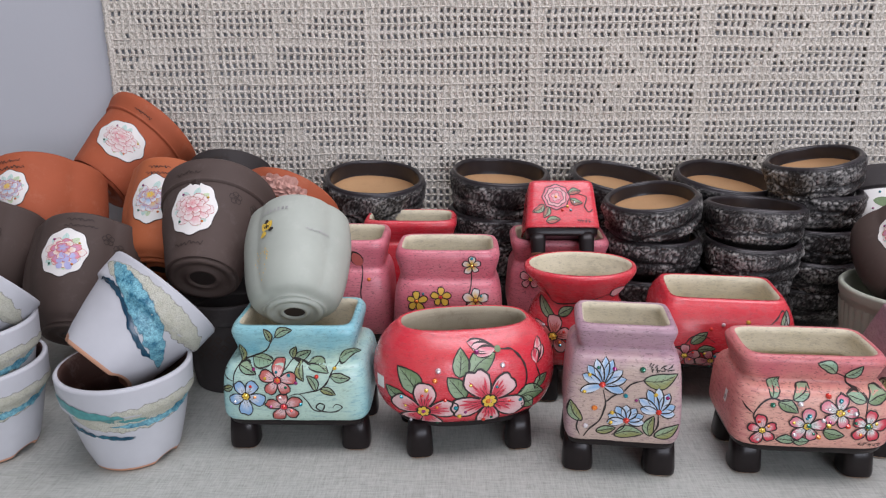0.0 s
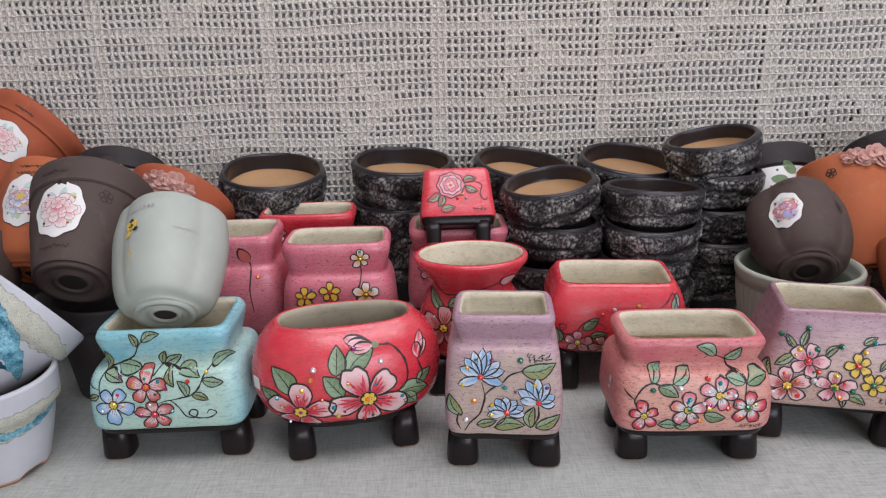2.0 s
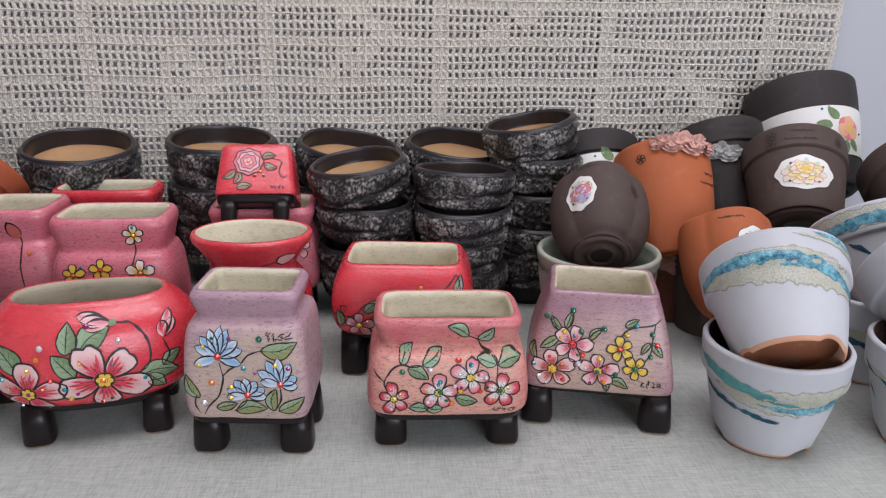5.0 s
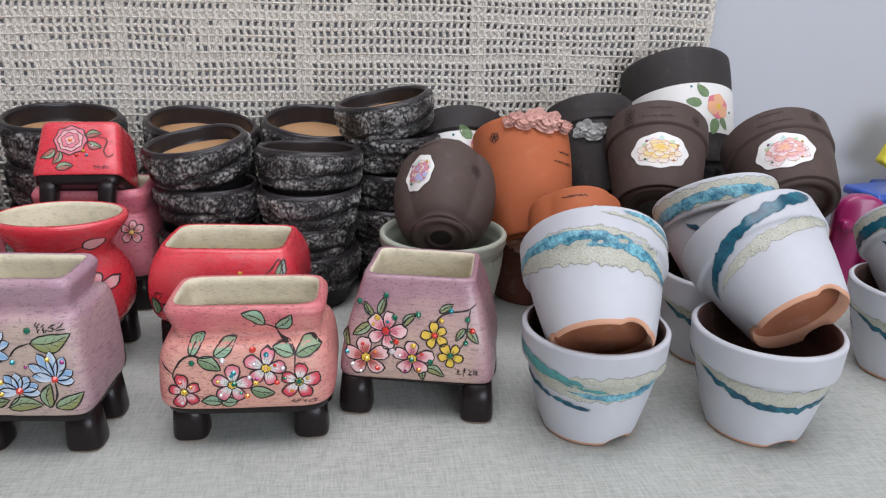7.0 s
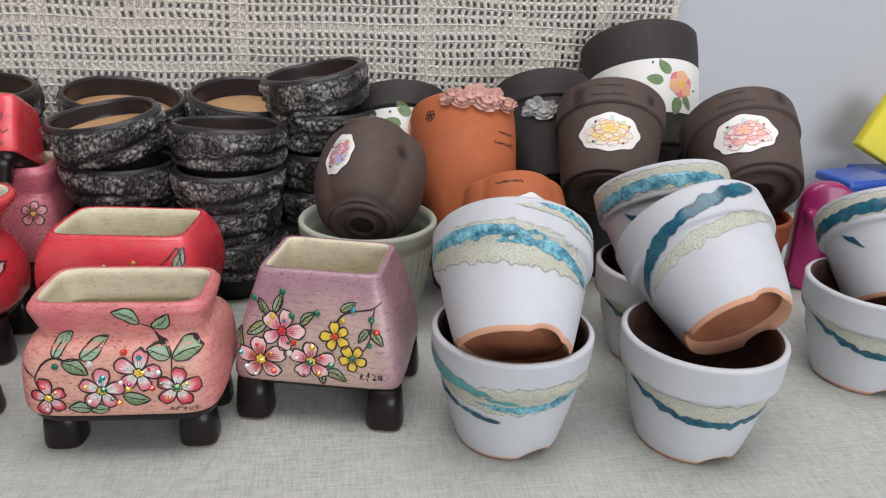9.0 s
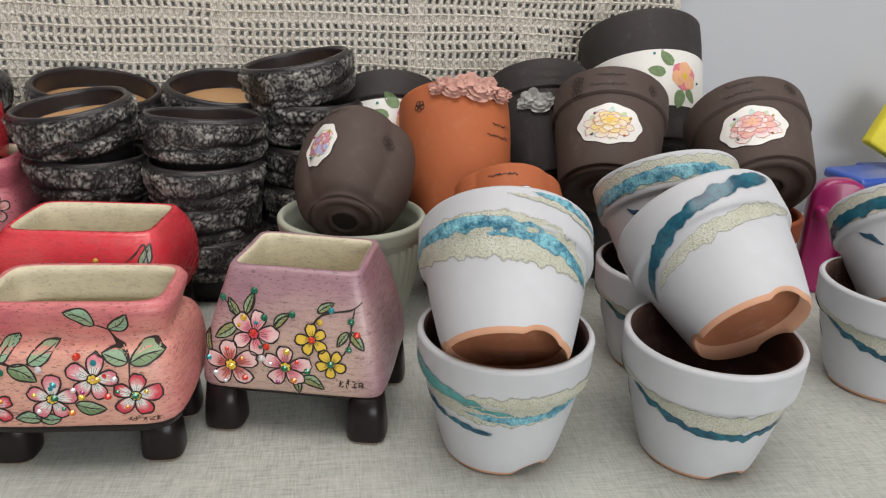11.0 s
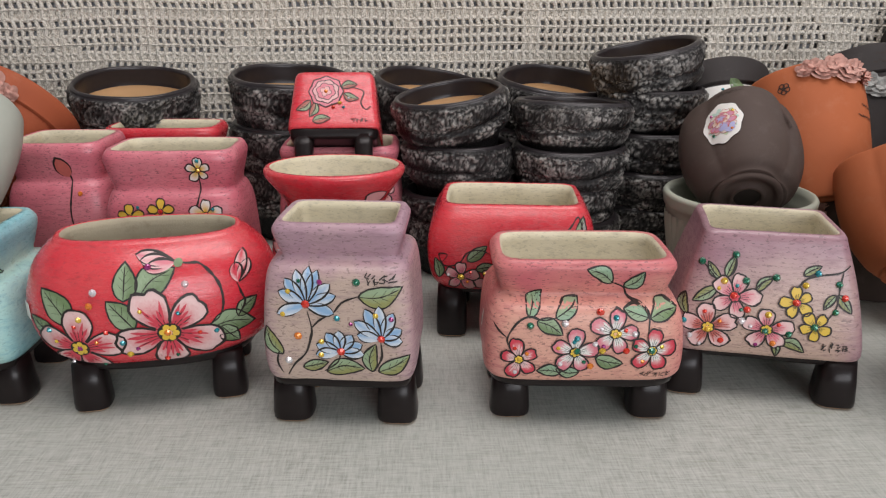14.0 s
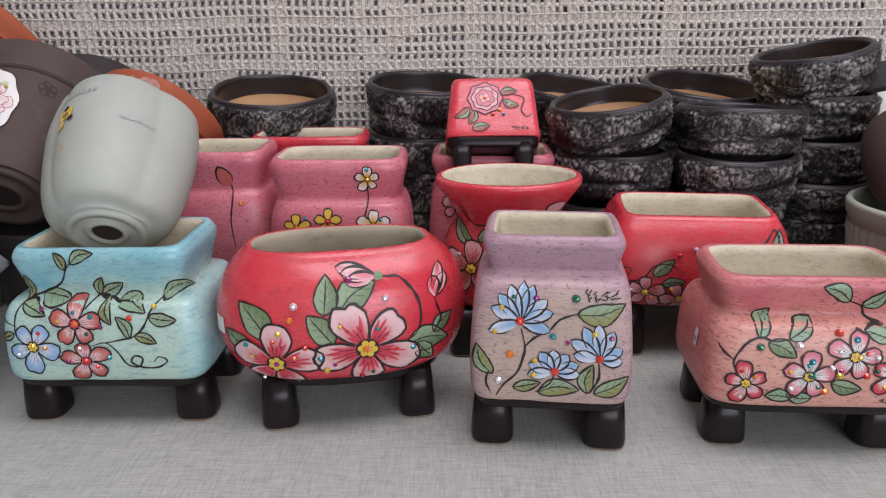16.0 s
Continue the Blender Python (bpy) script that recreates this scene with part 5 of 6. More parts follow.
def white_pot(m, style, group="white banded pots", state="standing on the table"):
    t = thing("white_banded_pot", "matt white pot with blue-green glaze bands, " + state, "plant pot", m, group)
    part("body", WMESH, t)
    A, pi = 85, math.pi
    lens = lambda k0: (lambda s: k0 * math.sin(pi * min(max(s, 0.02), 0.98)) ** 0.7)
    if style == 0:      # green sweep over a cream belt and a thin dark line
        band(t, "cream_band", B_CREAM, -64, 92, lambda s: 0.050 + 0.008 * s - 0.003 * math.sin(pi * s), lens(0.021), "cream crackled band", seed=1)
        band(t, "green_band", B_GREEN, -88, 14, lambda s: 0.067 - 0.019 * s, lens(0.0085), "sea green glaze stroke", 0.0022, seed=2)
        band(t, "teal_band", B_TURQ, -22, 90, lambda s: 0.046 - 0.005 * math.sin(pi * s) + 0.009 * s, lens(0.0055), "turquoise glaze line", 0.0024, seed=3)
        band(t, "dark_band", B_TEAL, -84, 0, lambda s: 0.046 - 0.013 * s ** 0.6, lambda s: 0.0032, "dark teal line", 0.002, seed=4)
    elif style == 1:    # one long dark swoop under a cream edge
        band(t, "cream_band", B_CREAM, -80, 85, lambda s: 0.060 - 0.018 * math.sin(pi * (s * 0.8)) + 0.004 * s, lens(0.013), "cream crackled band", seed=5)
        band(t, "teal_band", B_TEAL, -82, 88, lambda s: 0.060 - 0.026 * math.sin(pi * s * 0.78) + 0.002, lens(0.005), "dark teal glaze swoop", 0.0022, seed=6)
        band(t, "dark_stroke", B_NAVY, -78, -66, lambda s: 0.042 - 0.010 * s, lens(0.003), "short navy stroke", 0.0018, seed=7)
    elif style == 2:    # upper pot of the front stack
        band(t, "cream_band", B_CREAM, -88, 88, lambda s: 0.056 - 0.016 * s ** 1.3, lens(0.024), "cream crackled band", seed=8)
        band(t, "turquoise_band", B_TURQ, -88, 80, lambda s: 0.0585 + 0.003 * math.sin(pi * s) - 0.021 * s ** 1.6, lambda s: 0.0085 * (0.6 + 0.4 * math.sin(pi * s)), "turquoise crystalline band", 0.0026, 0.0014, seed=9)
        band(t, "rim_stroke", B_TURQ, 20, 85, lambda s: 0.0745 - 0.006 * s, lens(0.004), "turquoise stroke below the rim", 0.002, seed=10)
        band(t, "rim_cream", B_CREAM, 5, 85, lambda s: 0.0725 - 0.008 * s, lens(0.0035), "", 0.0016, seed=16)
    elif style == 3:    # diagonal dark swoop
        band(t, "teal_band", B_TEAL, -75, 60, lambda s: 0.034 + 0.038 * s ** 0.62, lambda s: 0.0085 * (0.75 + 0.4 * s) * min(1, 8 * (1 - s) + 0.2), "deep teal glaze swoop", 0.0022, seed=11)
        band(t, "cream_band", B_CREAM, -62, 75, lambda s: 0.034 + 0.019 * s ** 0.7, lens(0.009), "cream crackled band", seed=12)
    elif style == 4:    # wide turquoise crystals running down
        band(t, "cream_band", B_CREAM, -75, 85, lambda s: 0.066 - 0.010 * s, lens(0.020), "cream crackled band", seed=13)
        band(t, "turquoise_band", B_TURQ, -62, 60, lambda s: 0.068 - 0.042 * s ** 1.2, lens(0.019), "turquoise crystalline band", 0.0026, 0.0016, seed=14)
        band(t, "navy_stroke", B_NAVY, -70, 50, lambda s: 0.052 + 0.006 * math.sin(2 * pi * s) - 0.022 * s, lens(0.005), "navy glaze stroke", 0.002, seed=15)
    else:               # turquoise belt below a cream rim
        band(t, "cream_band", B_CREAM, -88, 88, lambda s: 0.066, lambda s: 0.016, "cream crackled band", seed=17)
        band(t, "turquoise_band", B_TURQ if style == 5 else B_TEAL, -88, 88, lambda s: 0.058 + 0.006 * math.sin(pi * s), lambda s: 0.009, "blue-green glaze belt", 0.0024, 0.0013, seed=18)
        band(t, "navy_stroke", B_NAVY, -40, -20, lambda s: 0.050 - 0.014 * s, lens(0.004), "navy drip", 0.002, seed=19)
    return t


IN = "tipped back inside another pot"
white_pot(pose(0.4940, 0.4935, 0, 0, 0, -18), 0)
white_pot(tip(0.4872, 0.4609, 0.0758, 8.8, 37.7, -9), 2, state=IN)
white_pot(pose(0.6144, 0.4783, 0, 0, 0, -32), 1)
white_pot(tip(0.6305, 0.4660, 0.0855, -9, 31, -34), 3, state=IN)
white_pot(pose(0.6348, 0.5897, 0, 0, 0, -28), 1)
white_pot(tip(0.6377, 0.5647, 0.0716, -4.9, 51.1, -28), 5, state=IN)
white_pot(pose(0.7851, 0.5435, 0, 0, 0, -38), 1)
white_pot(tip(0.8039, 0.5397, 0.0584, 11, 48, -32), 6, state=IN)
white_pot(pose(-0.272, 0.519, 0, 0, 0, 28), 0)
white_pot(tip(-0.2945, 0.5200, 0.0730, 43, 36, 60), 4, state=IN)
white_pot(pose(-0.393, 0.520, 0, 0, 0, 36), 0)
white_pot(pose(-0.395, 0.520, 0.034, 0, 0, 30), 0, state="nested in a pot below")
white_pot(tip(-0.4198, 0.4905, 0.0962, 35, 42, 56), 4, state=IN)

# ---- clay pots with decals ----
def rimmed(r, h, base=0.72, collar=0.26, lip=1.0):
    """Rings of a classic pot with a collar below its rim."""
    zc = h * (1 - collar)
    b = r * base
    return [(b * 0.97, b * 0.97, 0, 2), (b, b, 0.002, 2), (b + (r * 0.95 - b) * 0.35, b + (r * 0.95 - b) * 0.35, h * 0.25, 2), (b + (r * 0.95 - b) * 0.75, b + (r * 0.95 - b) * 0.75, h * 0.5, 2), (r * 0.945, r * 0.945, zc - 0.002, 2),
            (r * 0.955, r * 0.955, zc - 0.0008, 2), (r * 0.995, r * 0.995, zc + 0.0008, 2), (r, r, zc + 0.003, 2), (r * 1.01 * lip, r * 1.01 * lip, h * 0.93, 2), (r * 1.01 * lip, r * 1.01 * lip, h, 2)]


def belly(r, h, base=0.62, mouth=0.95):
    """Rings of a full-bellied pot without a collar."""
    return [(r * base * 0.95, r * base * 0.95, 0, 2), (r * base, r * base, 0.002, 2), (r * (base + 0.14), r * (base + 0.14), h * 0.10, 2), (r * 0.94, r * 0.94, h * 0.34, 2), (r, r, h * 0.60, 2), (r * 0.985, r * 0.985, h * 0.84, 2), (r * mouth, r * mouth, h, 2)]


def foot_ring(t, r, mat, deep=0.003):
    """The turned foot seen from below, its drain hole a flat black disc."""
    v, f = [], []
    for q, z in ((r, 0.001), (r, -deep), (r * 0.82, -deep), (r * 0.80, -0.0003), (r * 0.52, -0.0004), (r * 0.50, -deep * 0.8), (r * 0.40, -deep * 0.8), (r * 0.385, -0.0002)):
        v += [(q * math.cos(a), q * math.sin(a), z) for a in np.linspace(0, 2 * math.pi, 41)[:-1]]
    for i in range(7):
        for j in range(40):
            f.append((i * 40 + j, (i + 1) * 40 + j, (i + 1) * 40 + (j + 1) % 40, i * 40 + (j + 1) % 40))
    ring = part("foot_ring", mesh_of("foot_ring", v, f, mat), t)
    # no opening is cut: black disc paints the shade inside the drain hole
    hole = [(0, 0, -0.0006)] + [(r * 0.37 * math.cos(a), r * 0.37 * math.sin(a), -0.0006) for a in np.linspace(0, 2 * math.pi, 25)[:-1]]
    part("drain_hole", mesh_of("drain_hole", hole, [(0, 1 + (j + 1) % 24, 1 + j) for j in range(24)], INK), ring, "flat black disc painting the shade in the drain hole")


def clay_pot(name, label, rings, mat, m, lobes=(0, 0.0), decal=None, words=(), prints=(), inside=None, ring=True, group="clay pots with flower decals", wall=0.0045):
    p = Pot(rings, 4, wall, 0.010, 96, 0.00015, lobes)
    t = thing(name, label, "plant pot", m, group)
    part("body", p.mesh("body", [mat, inside or mat, inside or mat]), t)
    if ring:
        foot_ring(t, rings[0][0] * 0.93, mat)
    if decal:
        badge(p, t, *decal[:-1], seed=decal[-1])
    for i, (u, z, w, az) in enumerate(words):
        d = Deco(p, az)
        scribble(d, u, z, w, 0.0036, ENGRAVED if mat is not SAGE else SILVERED, i + int(z * 1000))
        d.done("engraved_writing", t, "thin engraved handwriting")
    for u, z, r, az in prints:
        d = Deco(p, az)
        for j in range(5):
            a = 6.283 * j / 5 + u * 99
            d.line([(u + r * 0.55 * math.cos(a) + r * 0.45 * math.cos(b), z + r * 0.55 * math.sin(a) + r * 0.45 * math.sin(b)) for b in np.linspace(0, 6.283, 9)], 0.0008, ENGRAVED, 0.0003, False, 0)
        d.done("pressed_flower", t, "small pressed five-petal flower")
    return t, p


def carved(t, p, z, az, w, mat, n=7):
    """A moulded spray of roses and leaves below the rim, standing out from the wall."""
    rng = random.Random(int(w * 1e4))
    v, f = [], []
    for q in range(n):
        u = -w / 2 + w * q / (n - 1)
        size = 0.0135 - 0.006 * abs(2 * q / (n - 1) - 1)
        for lay in range(3):
            for j in range(5):
                a = 6.283 * j / 5 + lay + rng.uniform(-0.3, 0.3)
                rr = size * (1 - 0.28 * lay)
                b = len(v)
                c = (u + rr * 0.45 * math.cos(a), z + rr * 0.45 * math.sin(a) + 0.003 * math.sin(q * 2.1))
                v.append(p.on(*c, 0.0022 + 0.0030 * lay, az))
                for s in range(10):
                    g = 6.283 * s / 10
                    curl = max(0.0, math.cos(g - a))
                    v.append(p.on(c[0] + rr * 0.52 * math.cos(g), c[1] + rr * 0.44 * math.sin(g), 0.0008 + 0.0030 * lay + 0.0052 * curl ** 2, az))
                f += [(b, b + 1 + s, b + 1 + (s + 1) % 10) for s in range(10)]
    part("moulded_rose_spray", mesh_of("moulded_rose_spray", v, f, mat), t, "moulded rose spray brushed with paler paint")


# sage green bellied pot tipped in the turquoise one
t, p = clay_pot("sage_bellied_pot", "pale sage lobed pot tipped base-forward in a turquoise pot", [(0.0245, 0.0245, 0, 2), (0.026, 0.026, 0.002, 2), (0.0335, 0.0335, 0.006, 2), (0.0390, 0.0390, 0.020, 2), (0.0425, 0.0425, 0.044, 2), (0.0437, 0.0437, 0.066, 2), (0.0415, 0.0415, 0.086, 2)], SAGE, tip(-0.1418, 0.5518, 0.1085, -6, 39), (4, 0.09), None, ((0.012, 0.052, 0.024, 0),), ())
d = Deco(p, -4, -0.022)
for x, z, a, l, m in ((-0.018, 0.076, 2.2, 0.009, PETALYEL), (-0.018, 0.076, 1.0, 0.009, PETALYEL), (-0.018, 0.074, 3.6, 0.007, PETALYEL), (-0.016, 0.075, 0.1, 0.005, INK), (-0.018, 0.077, 1.6, 0.009, ENGRAVED)):
    d.petal(x, z, a, l, l * 0.35, m, 0.0009)
d.done("painted_butterfly", t, "small yellow butterfly")
d = Deco(p, -4, -0.022)
for j in range(8):
    d.line([(-0.026 + 0.0034 * j, 0.094), (-0.024 + 0.0034 * j, 0.094)], 0.0032, SILVERED, 0.0003, False, 0)
d.done("stamped_mark", t, "faint stamped mark")
d = Deco(p, -4, -0.022)
rng = random.Random(8)
for j in range(26):
    x, z = -0.022 + rng.gauss(0, 0.005), 0.060 - abs(rng.gauss(0, 0.008))
    d.add(disc(5, 0.0006, 0.0006, x, z), PETALYEL, 0.0006)
d.done("gold_dots", t, "spray of tiny golden dots")

# left heap
t, p = clay_pot("dark_lattice_pot", "dark charcoal pot with pressed lattice standing on table", rimmed(0.048, 0.088, 0.80, 0.2), CHAR, pose(-0.228, 0.650, 0), ring=False)
for q in range(-4, 5):
    for r in range(3):
        d = Deco(p, 25)
        u, z = q * 0.0095 + 0.0048 * (r % 2), 0.040 + r * 0.0085
        for g, o in ((0.0044, ENGRAVED), (0.0024, CHAR), (0.0012, INK)):
            d.add([(u + g, z), (u, z + g), (u - g, z), (u, z - g)], o, 0.0003 + 0.0002 * (g < 0.004) + 0.0002 * (g < 0.002))
        d.done("pressed_diamond", t)
t, p = clay_pot("brown_peony_pot", "dark brown pot with pink peony decal, tipped back", rimmed(0.0505, 0.094, 0.64, 0.24, 1.04), BROWN, tip(-0.235, 0.6048, 0.1179, -3, 35), (0, 0), (0.045, 0.021, 0.025, -8, "pink", AQUA, 3), ((-0.020, 0.080, 0.026, -8), (-0.014, 0.012, 0.026, -8)), ((0.030, 0.060, 0.006, 0), (0.044, 0.058, 0.005, 8)))
clay_pot("grey_stoneware_pot", "plain grey stoneware pot standing under a brown one", rimmed(0.047, 0.078, 0.8, 0.2), GREYPOT, pose(-0.352, 0.690, 0), ring=False)
t, p = clay_pot("brown_mixed_flower_pot", "dark brown pot with mixed flower decal, tipped back", belly(0.052, 0.098, 0.60, 0.97), BROWN, tip(-0.3627, 0.6121, 0.0597, -6, 45), (4, 0.08), (0.058, 0.020, 0.023, 0, "mixed", AQUA, 5), ((-0.006, 0.092, 0.024, 4), (-0.008, 0.085, 0.030, 4)), ((0.030, 0.076, 0.006, 6), (0.040, 0.068, 0.006, 8)))
t, p = clay_pot("dark_brown_lobed_pot", "dark brown lobed pot lying tipped back", belly(0.052, 0.098, 0.6, 0.97), BROWN, tip(-0.4795, 0.6384, 0.0694, -2, 47), (4, 0.08), None, ((-0.006, 0.086, 0.024, 0), (-0.006, 0.078, 0.028, 0)), ((0.034, 0.066, 0.006, 0),))
clay_pot("terracotta_holder", "plain terracotta pot standing under another", rimmed(0.05, 0.09, 0.76, 0.22), TERRA, pose(-0.480, 0.79, 0), ring=False)
t, p = clay_pot("terracotta_blue_pot", "terracotta lobed pot with blue flower decal, tipped", belly(0.066, 0.112, 0.66, 0.97), TERRA, tip(-0.465, 0.7332, 0.075, -14, 49), (4, 0.09), (0.068, 0.019, 0.022, -10, "blue", AQUA, 6), ((-0.018, 0.102, 0.026, -8), (-0.018, 0.094, 0.032, -8)))
clay_pot("terracotta_holder", "plain terracotta pot standing under another", rimmed(0.05, 0.105, 0.76, 0.22), TERRA, pose(-0.352, 0.800, 0), ring=False)
t, p = clay_pot("terracotta_yellow_pot", "terracotta pot with blue and yellow flower decal", belly(0.046, 0.100, 0.72, 0.96), TERRA2, tip(-0.3066, 0.6824, 0.0992, 2, 50), (4, 0.08), (0.055, 0.020, 0.025, -1, "blue", AQUA, 9), ((-0.010, 0.090, 0.024, 0), (-0.012, 0.083, 0.026, 0)))
t, p = clay_pot("terracotta_peony_pot", "flared terracotta pot with white peony patch, leaning", rimmed(0.058, 0.096, 0.70, 0.22, 1.07), TERRA, tip(-0.4421, 0.8518, 0.1471, 36, 34), (0, 0), (0.043, 0.030, 0.021, 41, "pink", AQUA, 7), ((-0.012, 0.082, 0.026, 41),))
carved(*clay_pot("terracotta_rose_pot", "terracotta pot with moulded roses below its rim", rimmed(0.0545, 0.084, 0.70, 0.24, 1.03), TERRA, tip(-0.221, 0.7334, 0.0884, 22, 40)), 0.066, 24, 0.040, PINKED)
carved(*clay_pot("charcoal_rose_pot", "charcoal pot with grey moulded flowers, tipped back", rimmed(0.048, 0.092, 0.72, 0.24), CHAR, tip(-0.280, 0.7959, 0.0934, -3, 49), words=((-0.014, 0.082, 0.026, 0),)), 0.058, 24, 0.026, SILVERED, 5)
clay_pot("charcoal_holder", "plain charcoal pot standing under others", rimmed(0.050, 0.105, 0.78, 0.22), CHAR, pose(-0.258, 0.820, 0), ring=False)
clay_pot("terracotta_holder", "plain terracotta pot standing under another", rimmed(0.048, 0.100, 0.78, 0.22), TERRA, pose(-0.165, 0.795, 0), ring=False)

# sage bowl with a brown pot tipped in it
t, p = clay_pot("fluted_sage_bowl", "sage stoneware bowl with a fluted wall", [(0.034, 0.034, 0, 2), (0.036, 0.036, 0.003, 2), (0.045, 0.045, 0.030, 2), (0.051, 0.051, 0.060, 2), (0.053, 0.053, 0.078, 2), (0.0555, 0.0555, 0.083, 2), (0.0565, 0.0565, 0.091, 2)], SAGEBOWL, pose(0.4091, 0.6607, 0), ring=False, wall=0.0055)
v, f = [], []
for z in np.linspace(0.008, 0.076, 7):
    for s in range(5):
        a = (s / 4 - 0.5) * 0.135
        r = p.ring(z)[0] + 0.0016 * math.cos((s / 4 - 0.5) * math.pi)
        v.append((r * math.cos(a), r * math.sin(a), z))
for q in range(6):
    for s in range(4):
        o = q * 5 + s
        f.append((o, o + 1, o + 6, o + 5))
flute = mesh_of("flute", v, f, SAGEBOWL)
for j in range(40):
    part("flute", flute, t, "", pose(0, 0, 0, 0, 0, 9 * j))
t, p = clay_pot("brown_tipped_pot", "dark brown lobed pot tipped base-forward in a bowl", belly(0.0435, 0.078, 0.64, 0.93), BROWN, tip(0.4034, 0.6348, 0.0958, 12, 30), (4, 0.11), (0.040, 0.0150, 0.019, -30, "mixed", AQUA, 11), ((-0.010, 0.072, 0.022, -20),), ((0.024, 0.050, 0.006, 10),))

# right heap
t, p = clay_pot("red_brown_rose_pot", "red-brown pot with moulded roses standing on table", rimmed(0.050, 0.092, 0.76, 0.2), REDBROWN, pose(0.512, 0.735, 0), ring=False)
carved(t, p, 0.068, -18, 0.036, PINKED, 6)
t, p = clay_pot("terracotta_carved_pot", "terracotta pot with pink moulded roses along its rim", [(0.036, 0.036, 0, 2), (0.038, 0.038, 0.002, 2), (0.0435, 0.0435, 0.034, 2), (0.0475, 0.0475, 0.070, 2), (0.0485, 0.0485, 0.094, 2), (0.0475, 0.0475, 0.112, 2)], TERRA2, tip(0.5018, 0.7048, 0.0655, -1, 55), words=((0.010, 0.076, 0.020, 18), (0.004, 0.066, 0.028, 18)), prints=((-0.030, 0.094, 0.005, -10),))
carved(t, p, 0.105, 14, 0.066, PINKED, 11)
t, p = clay_pot("dark_low_pot", "dark brown pot with grey moulded flowers under another", rimmed(0.045, 0.078, 0.78, 0.2), BROWN, pose(0.540, 0.690, 0), ring=False)
carved(t, p, 0.045, -10, 0.018, SILVERED, 3)
t, p = clay_pot("orange_terracotta_pot", "orange terracotta lobed pot with flower decal, tipped", belly(0.0425, 0.087, 0.62, 0.94), TERRA2, tip(0.526, 0.6098, 0.0455, 5, 46), (4, 0.09), (0.048, 0.017, 0.019, 10, "rose", AQUA, 12), ((-0.016, 0.078, 0.024, -6),))
for x, y, h in ((0.462, 0.812, 0.115), (0.600, 0.845, 0.105), (0.645, 0.775, 0.085), (0.712, 0.862, 0.118)):
    clay_pot("charcoal_holder", "plain charcoal pot standing under others", rimmed(0.049, h, 0.78, 0.22), CHAR, pose(x, y, 0), ring=False)


def white_belt(t, p, z0, z1, seed):
    """A white painted belt round the pot with one camellia."""
    d = Deco(p)
    v, f, n = [], [], 64
    for i in range(n + 1):
        a = -math.pi * i / n
        for z in np.linspace(z0, z1, 5):
            r = p.ring(z)[0] + 0.0007
            v.append((r * math.cos(a), r * math.sin(a), z))
    for i in range(n):
        for j in range(4):
            o = i * 5 + j
            f.append((o, o + 1, o + 6, o + 5))
    part("white_belt", mesh_of("white_belt", v, f, PAPER), t, "white painted belt")
    zc = (z0 + z1) / 2
    for x, z, a, l in ((0.006, zc + 0.012, 130, 0.018), (-0.002, zc + 0.004, 165, 0.018), (0.014, zc - 0.012, -110, 0.020), (0.020, zc - 0.010, -60, 0.016)):
        d.petal(x, z, radians(a), l, l * 0.3, LEAF, 0.0011)
        d.line([(x, z), (x + l * 0.8 * math.cos(radians(a)), z + l * 0.8 * math.sin(radians(a)))], 0.0005, LEAF3, 0.0014, False)
    d.done("painted_leaves", t, "green painted leaves")
    d = Deco(p)
    for j in range(6):
        d.petal(0.018, zc + 0.002, 1.05 * j + 0.3, 0.015, 0.0078, PETALPEACH if j % 2 else PETALROSE, 0.0014 + 0.0002 * (j % 2), 1.2)
    for j in range(5):
        d.petal(0.018, zc + 0.002, 1.256 * j, 0.008, 0.0035, PETALPEACH, 0.0020, 1.1)
    d.add(disc(10, 0.0032, 0.0032, 0.018, zc + 0.002), PETALYEL, 0.0024)
    d.done("painted_camellia", t, "coral camellia with green leaves")
    gems(p, t, [(-0.012, z1 - 0.004, G_TEAL, 0.9), (-0.004, z1 - 0.001, G_CLEAR, 0.8), (0.036, zc - 0.002, G_GREEN, 0.9), (-0.020, zc, G_PLUM, 0.8)])


t, p = clay_pot("charcoal_belted_pot", "charcoal pot with a white belt and camellia", rimmed(0.050, 0.098, 0.76, 0.24), CHAR, tip(0.4462, 0.7736, 0.0744, 0, 54))
white_belt(t, p, 0.030, 0.072, 1)
t, p = clay_pot("large_belted_pot", "large charcoal pot with a white camellia belt, leaning", [(0.046, 0.046, 0, 2), (0.048, 0.048, 0.003, 2), (0.054, 0.054, 0.030, 2), (0.0585, 0.0585, 0.068, 2), (0.062, 0.062, 0.105, 2), (0.063, 0.063, 0.128, 2)], CHAR, tip(0.7187, 0.8326, 0.0981, 0, 57))
white_belt(t, p, 0.030, 0.086, 2)
carved(*clay_pot("charcoal_flower_pot", "charcoal pot with grey moulded flowers, tipped back", rimmed(0.050, 0.104, 0.74, 0.26), CHAR, tip(0.5992, 0.7899, 0.0799, -2, 55), words=((-0.014, 0.094, 0.026, 0), (-0.018, 0.086, 0.032, 0))), 0.064, -22, 0.022, SILVERED, 4)
t, p = clay_pot("brown_chrysanthemum_pot", "dark brown collared pot with yellow chrysanthemum decal", rimmed(0.0505, 0.091, 0.80, 0.28), BROWN, tip(0.625, 0.7025, 0.0981, 17, 42), (0, 0), (0.036, 0.027, 0.0185, -4, "yellow", AQUA, 13), ((-0.012, 0.083, 0.024, -4), (-0.018, 0.073, 0.034, -4)), ((-0.034, 0.080, 0.006, 0), (-0.034, 0.071, 0.006, 0), (0.034, 0.076, 0.005, 0)))
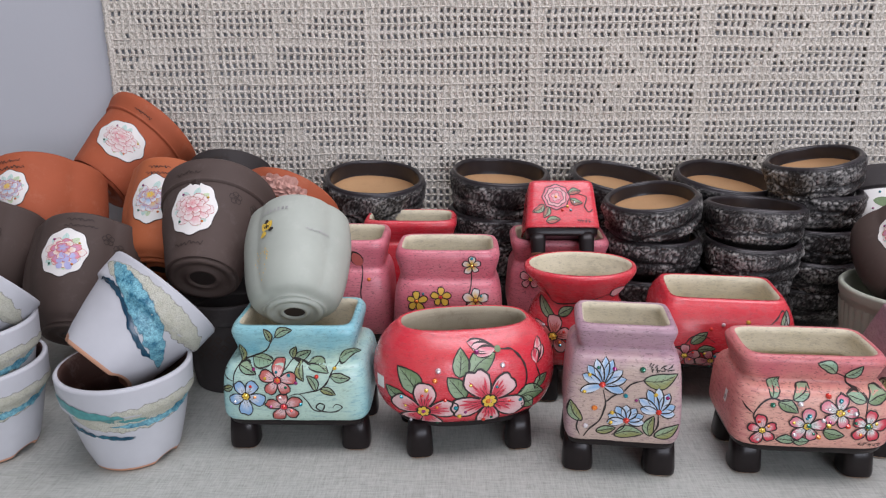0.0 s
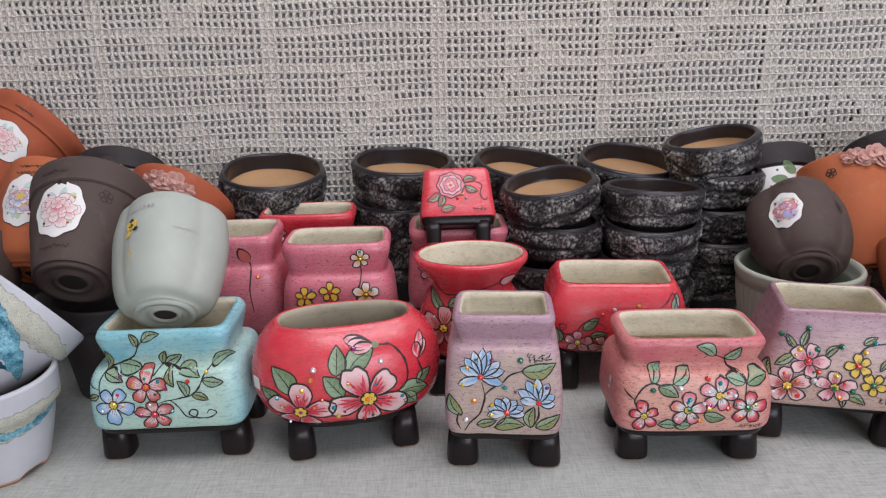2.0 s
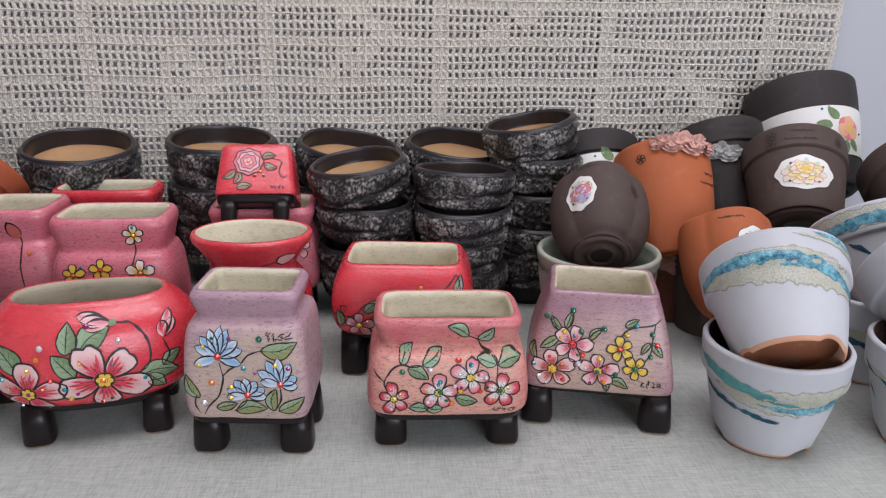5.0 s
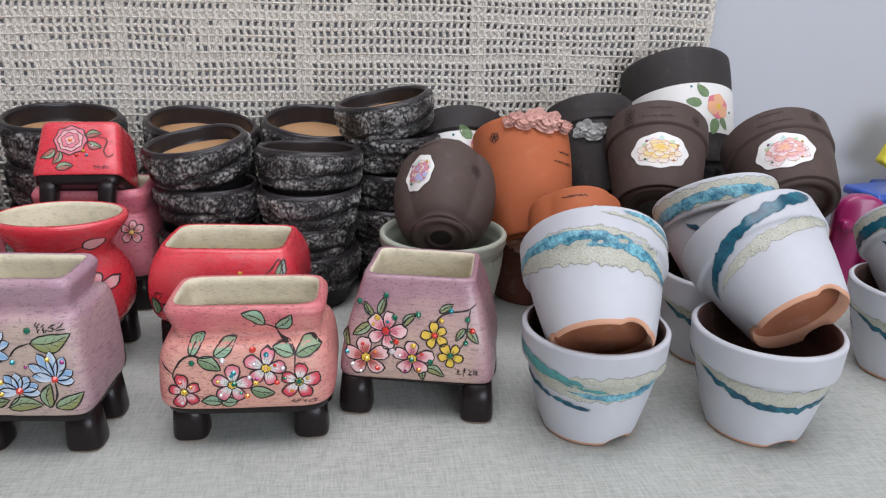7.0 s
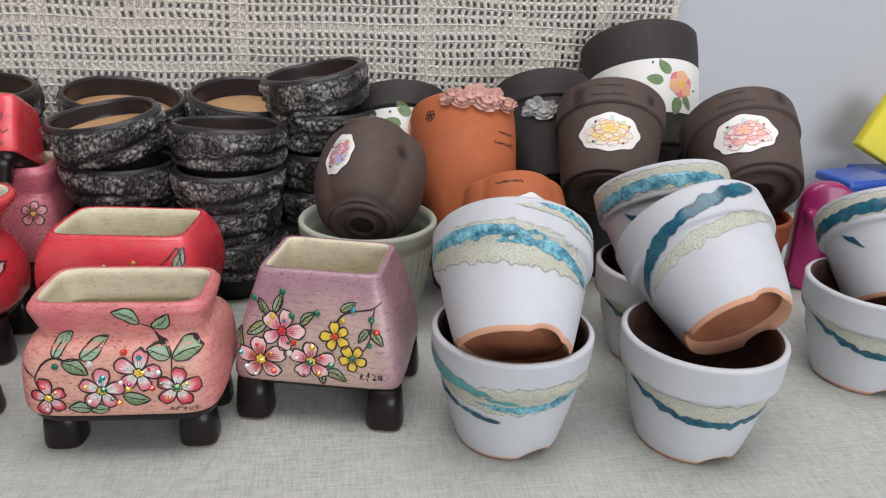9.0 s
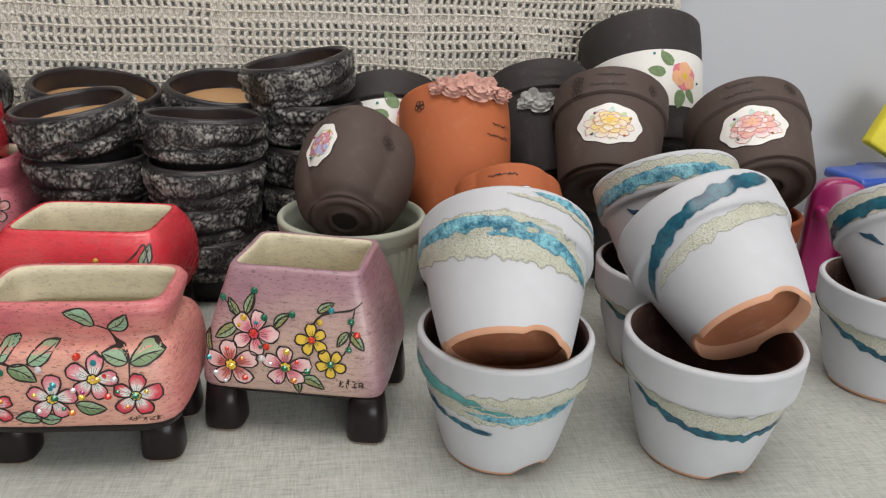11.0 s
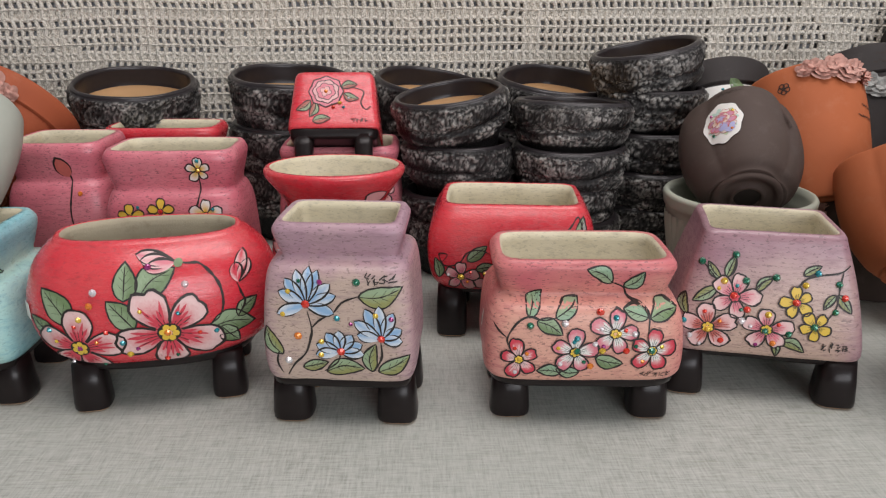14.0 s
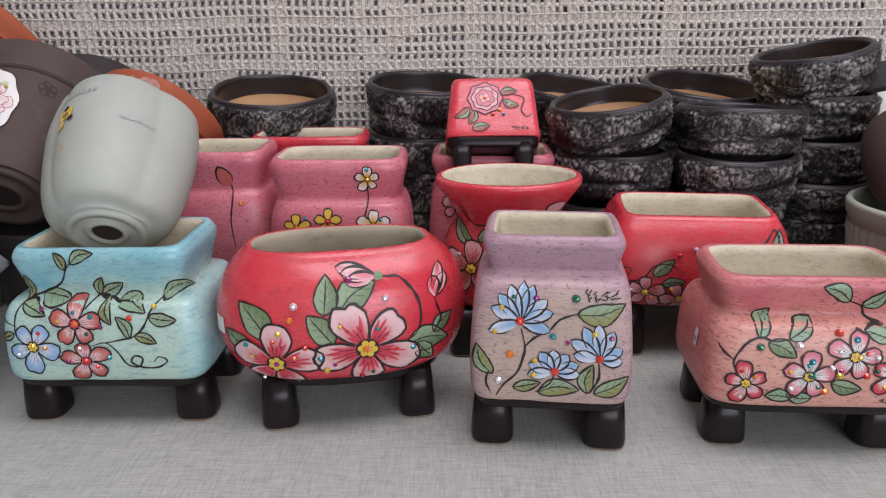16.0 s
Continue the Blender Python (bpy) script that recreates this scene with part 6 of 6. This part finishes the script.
t, p = clay_pot("brown_rose_decal_pot", "dark brown collared pot with pink rose decal, tipped", rimmed(0.052, 0.080, 0.80, 0.30), BROWN, tip(0.7523, 0.6749, 0.1063, 8, 33), (0, 0), (0.031, 0.027, 0.019, -22, "rose", AQUA, 14), ((-0.014, 0.074, 0.024, -22), (-0.018, 0.064, 0.034, -22)), ((0.030, 0.070, 0.006, -10),))
clay_pot("small_terracotta_pot", "small terracotta pot standing under a brown one", rimmed(0.045, 0.082, 0.74, 0.24), TERRA, pose(0.752, 0.692, 0), ring=False)

# ---- plastic oddments beside the pots ----
MAG = plain("magenta_plastic", (0.34, 0.015, 0.12), 0.32, 0, 0.1, 0.3)
BLUE = plain("blue_plastic", (0.03, 0.09, 0.42), 0.35, 0, 0.1, 0.2)
YELLOW = plain("yellow_paper", (0.72, 0.62, 0.04), 0.6, 0, 0.08)


def rounded_bar(w, d, h, r, n=6):
    """An upright slab with rounded corners, w wide, d deep."""
    pts = []
    for cx, cz, a0 in ((w / 2 - r, h - r, 0), (-w / 2 + r, h - r, 90), (-w / 2 + r, r, 180), (w / 2 - r, r, 270)):
        for q in range(n + 1):
            a = radians(a0 + 90 * q / n)
            pts.append((cx + r * math.cos(a), cz + r * math.sin(a)))
    m = len(pts)
    b = 0.0015
    v = []
    for y, s in ((-d / 2, 1 - b / w * 2), (-d / 2 + b, 1), (d / 2 - b, 1), (d / 2, 1 - b / w * 2)):
        v += [(x * s, y, h / 2 + (z - h / 2) * s) for x, z in pts]
    f = [tuple(range(m)), tuple(range(3 * m, 4 * m))[::-1]]
    for q in range(3):
        f += [(q * m + j, (q + 1) * m + j, (q + 1) * m + (j + 1) % m, q * m + (j + 1) % m) for j in range(m)]
    return v, f


t = thing("magenta_bracket", "magenta plastic stand with rounded arms", "plastic stand", pose(0.842, 0.700, 0, 0, 0, -12))
part("back_plate", mesh_of("back_plate", *rounded_bar(0.048, 0.016, 0.108, 0.020), MAG), t)
part("arm", mesh_of("arm", *rounded_bar(0.03, 0.012, 0.070, 0.008), MAG), t, "", pose(0.022, -0.014, 0.0))
part("knob", foot_mesh(0.012, 0.006, 0.007, "knob"), t, "", pose(-0.016, -0.006, 0.078, 90, 0, 0))
t.children[-1].data.materials.clear()
t.children[-1].data.materials.append(MAG)
for x, y, z, rz in ((0.945, 0.800, 0.0, 10), (0.990, 0.770, 0.0, -5)):
    t = thing("blue_clip", "blue plastic clip box lying on table", "plastic box", pose(x, y, z, 0, 0, rz), "blue plastic boxes")
    v, f = rounded_bar(0.060, 0.045, 0.068 + 0.010 * (rz > 0), 0.008)
    part("shell", mesh_of("shell", v, f, BLUE), t)
    v, f = rounded_bar(0.066, 0.050, 0.010, 0.004)
    part("lid", mesh_of("lid", v, f, BLUE), t, "", pose(0, 0, 0.0675 + 0.010 * (rz > 0)))
t = thing("yellow_packet", "yellow paper packet leaning with dark print", "packet", pose(1.030, 0.862, 0.080, -10, 28, -8))
part("packet", mesh_of("packet", *rounded_bar(0.10, 0.016, 0.075, 0.004), YELLOW), t)
for j in range(3):
    v, f = box(0.002 + 0.012 * j, 0.010 + 0.012 * j, -0.0086, -0.0081, 0.030, 0.038)
    part("printed_bar", mesh_of("printed_bar", v, f, ENGRAVED, None, False), t, "dark unreadable print")
t = thing("yellow_packet_stand", "box under the yellow packet", "box", pose(1.045, 0.868, 0))
part("box", mesh_of("box", *rounded_bar(0.09, 0.05, 0.074, 0.004), BLUE), t)
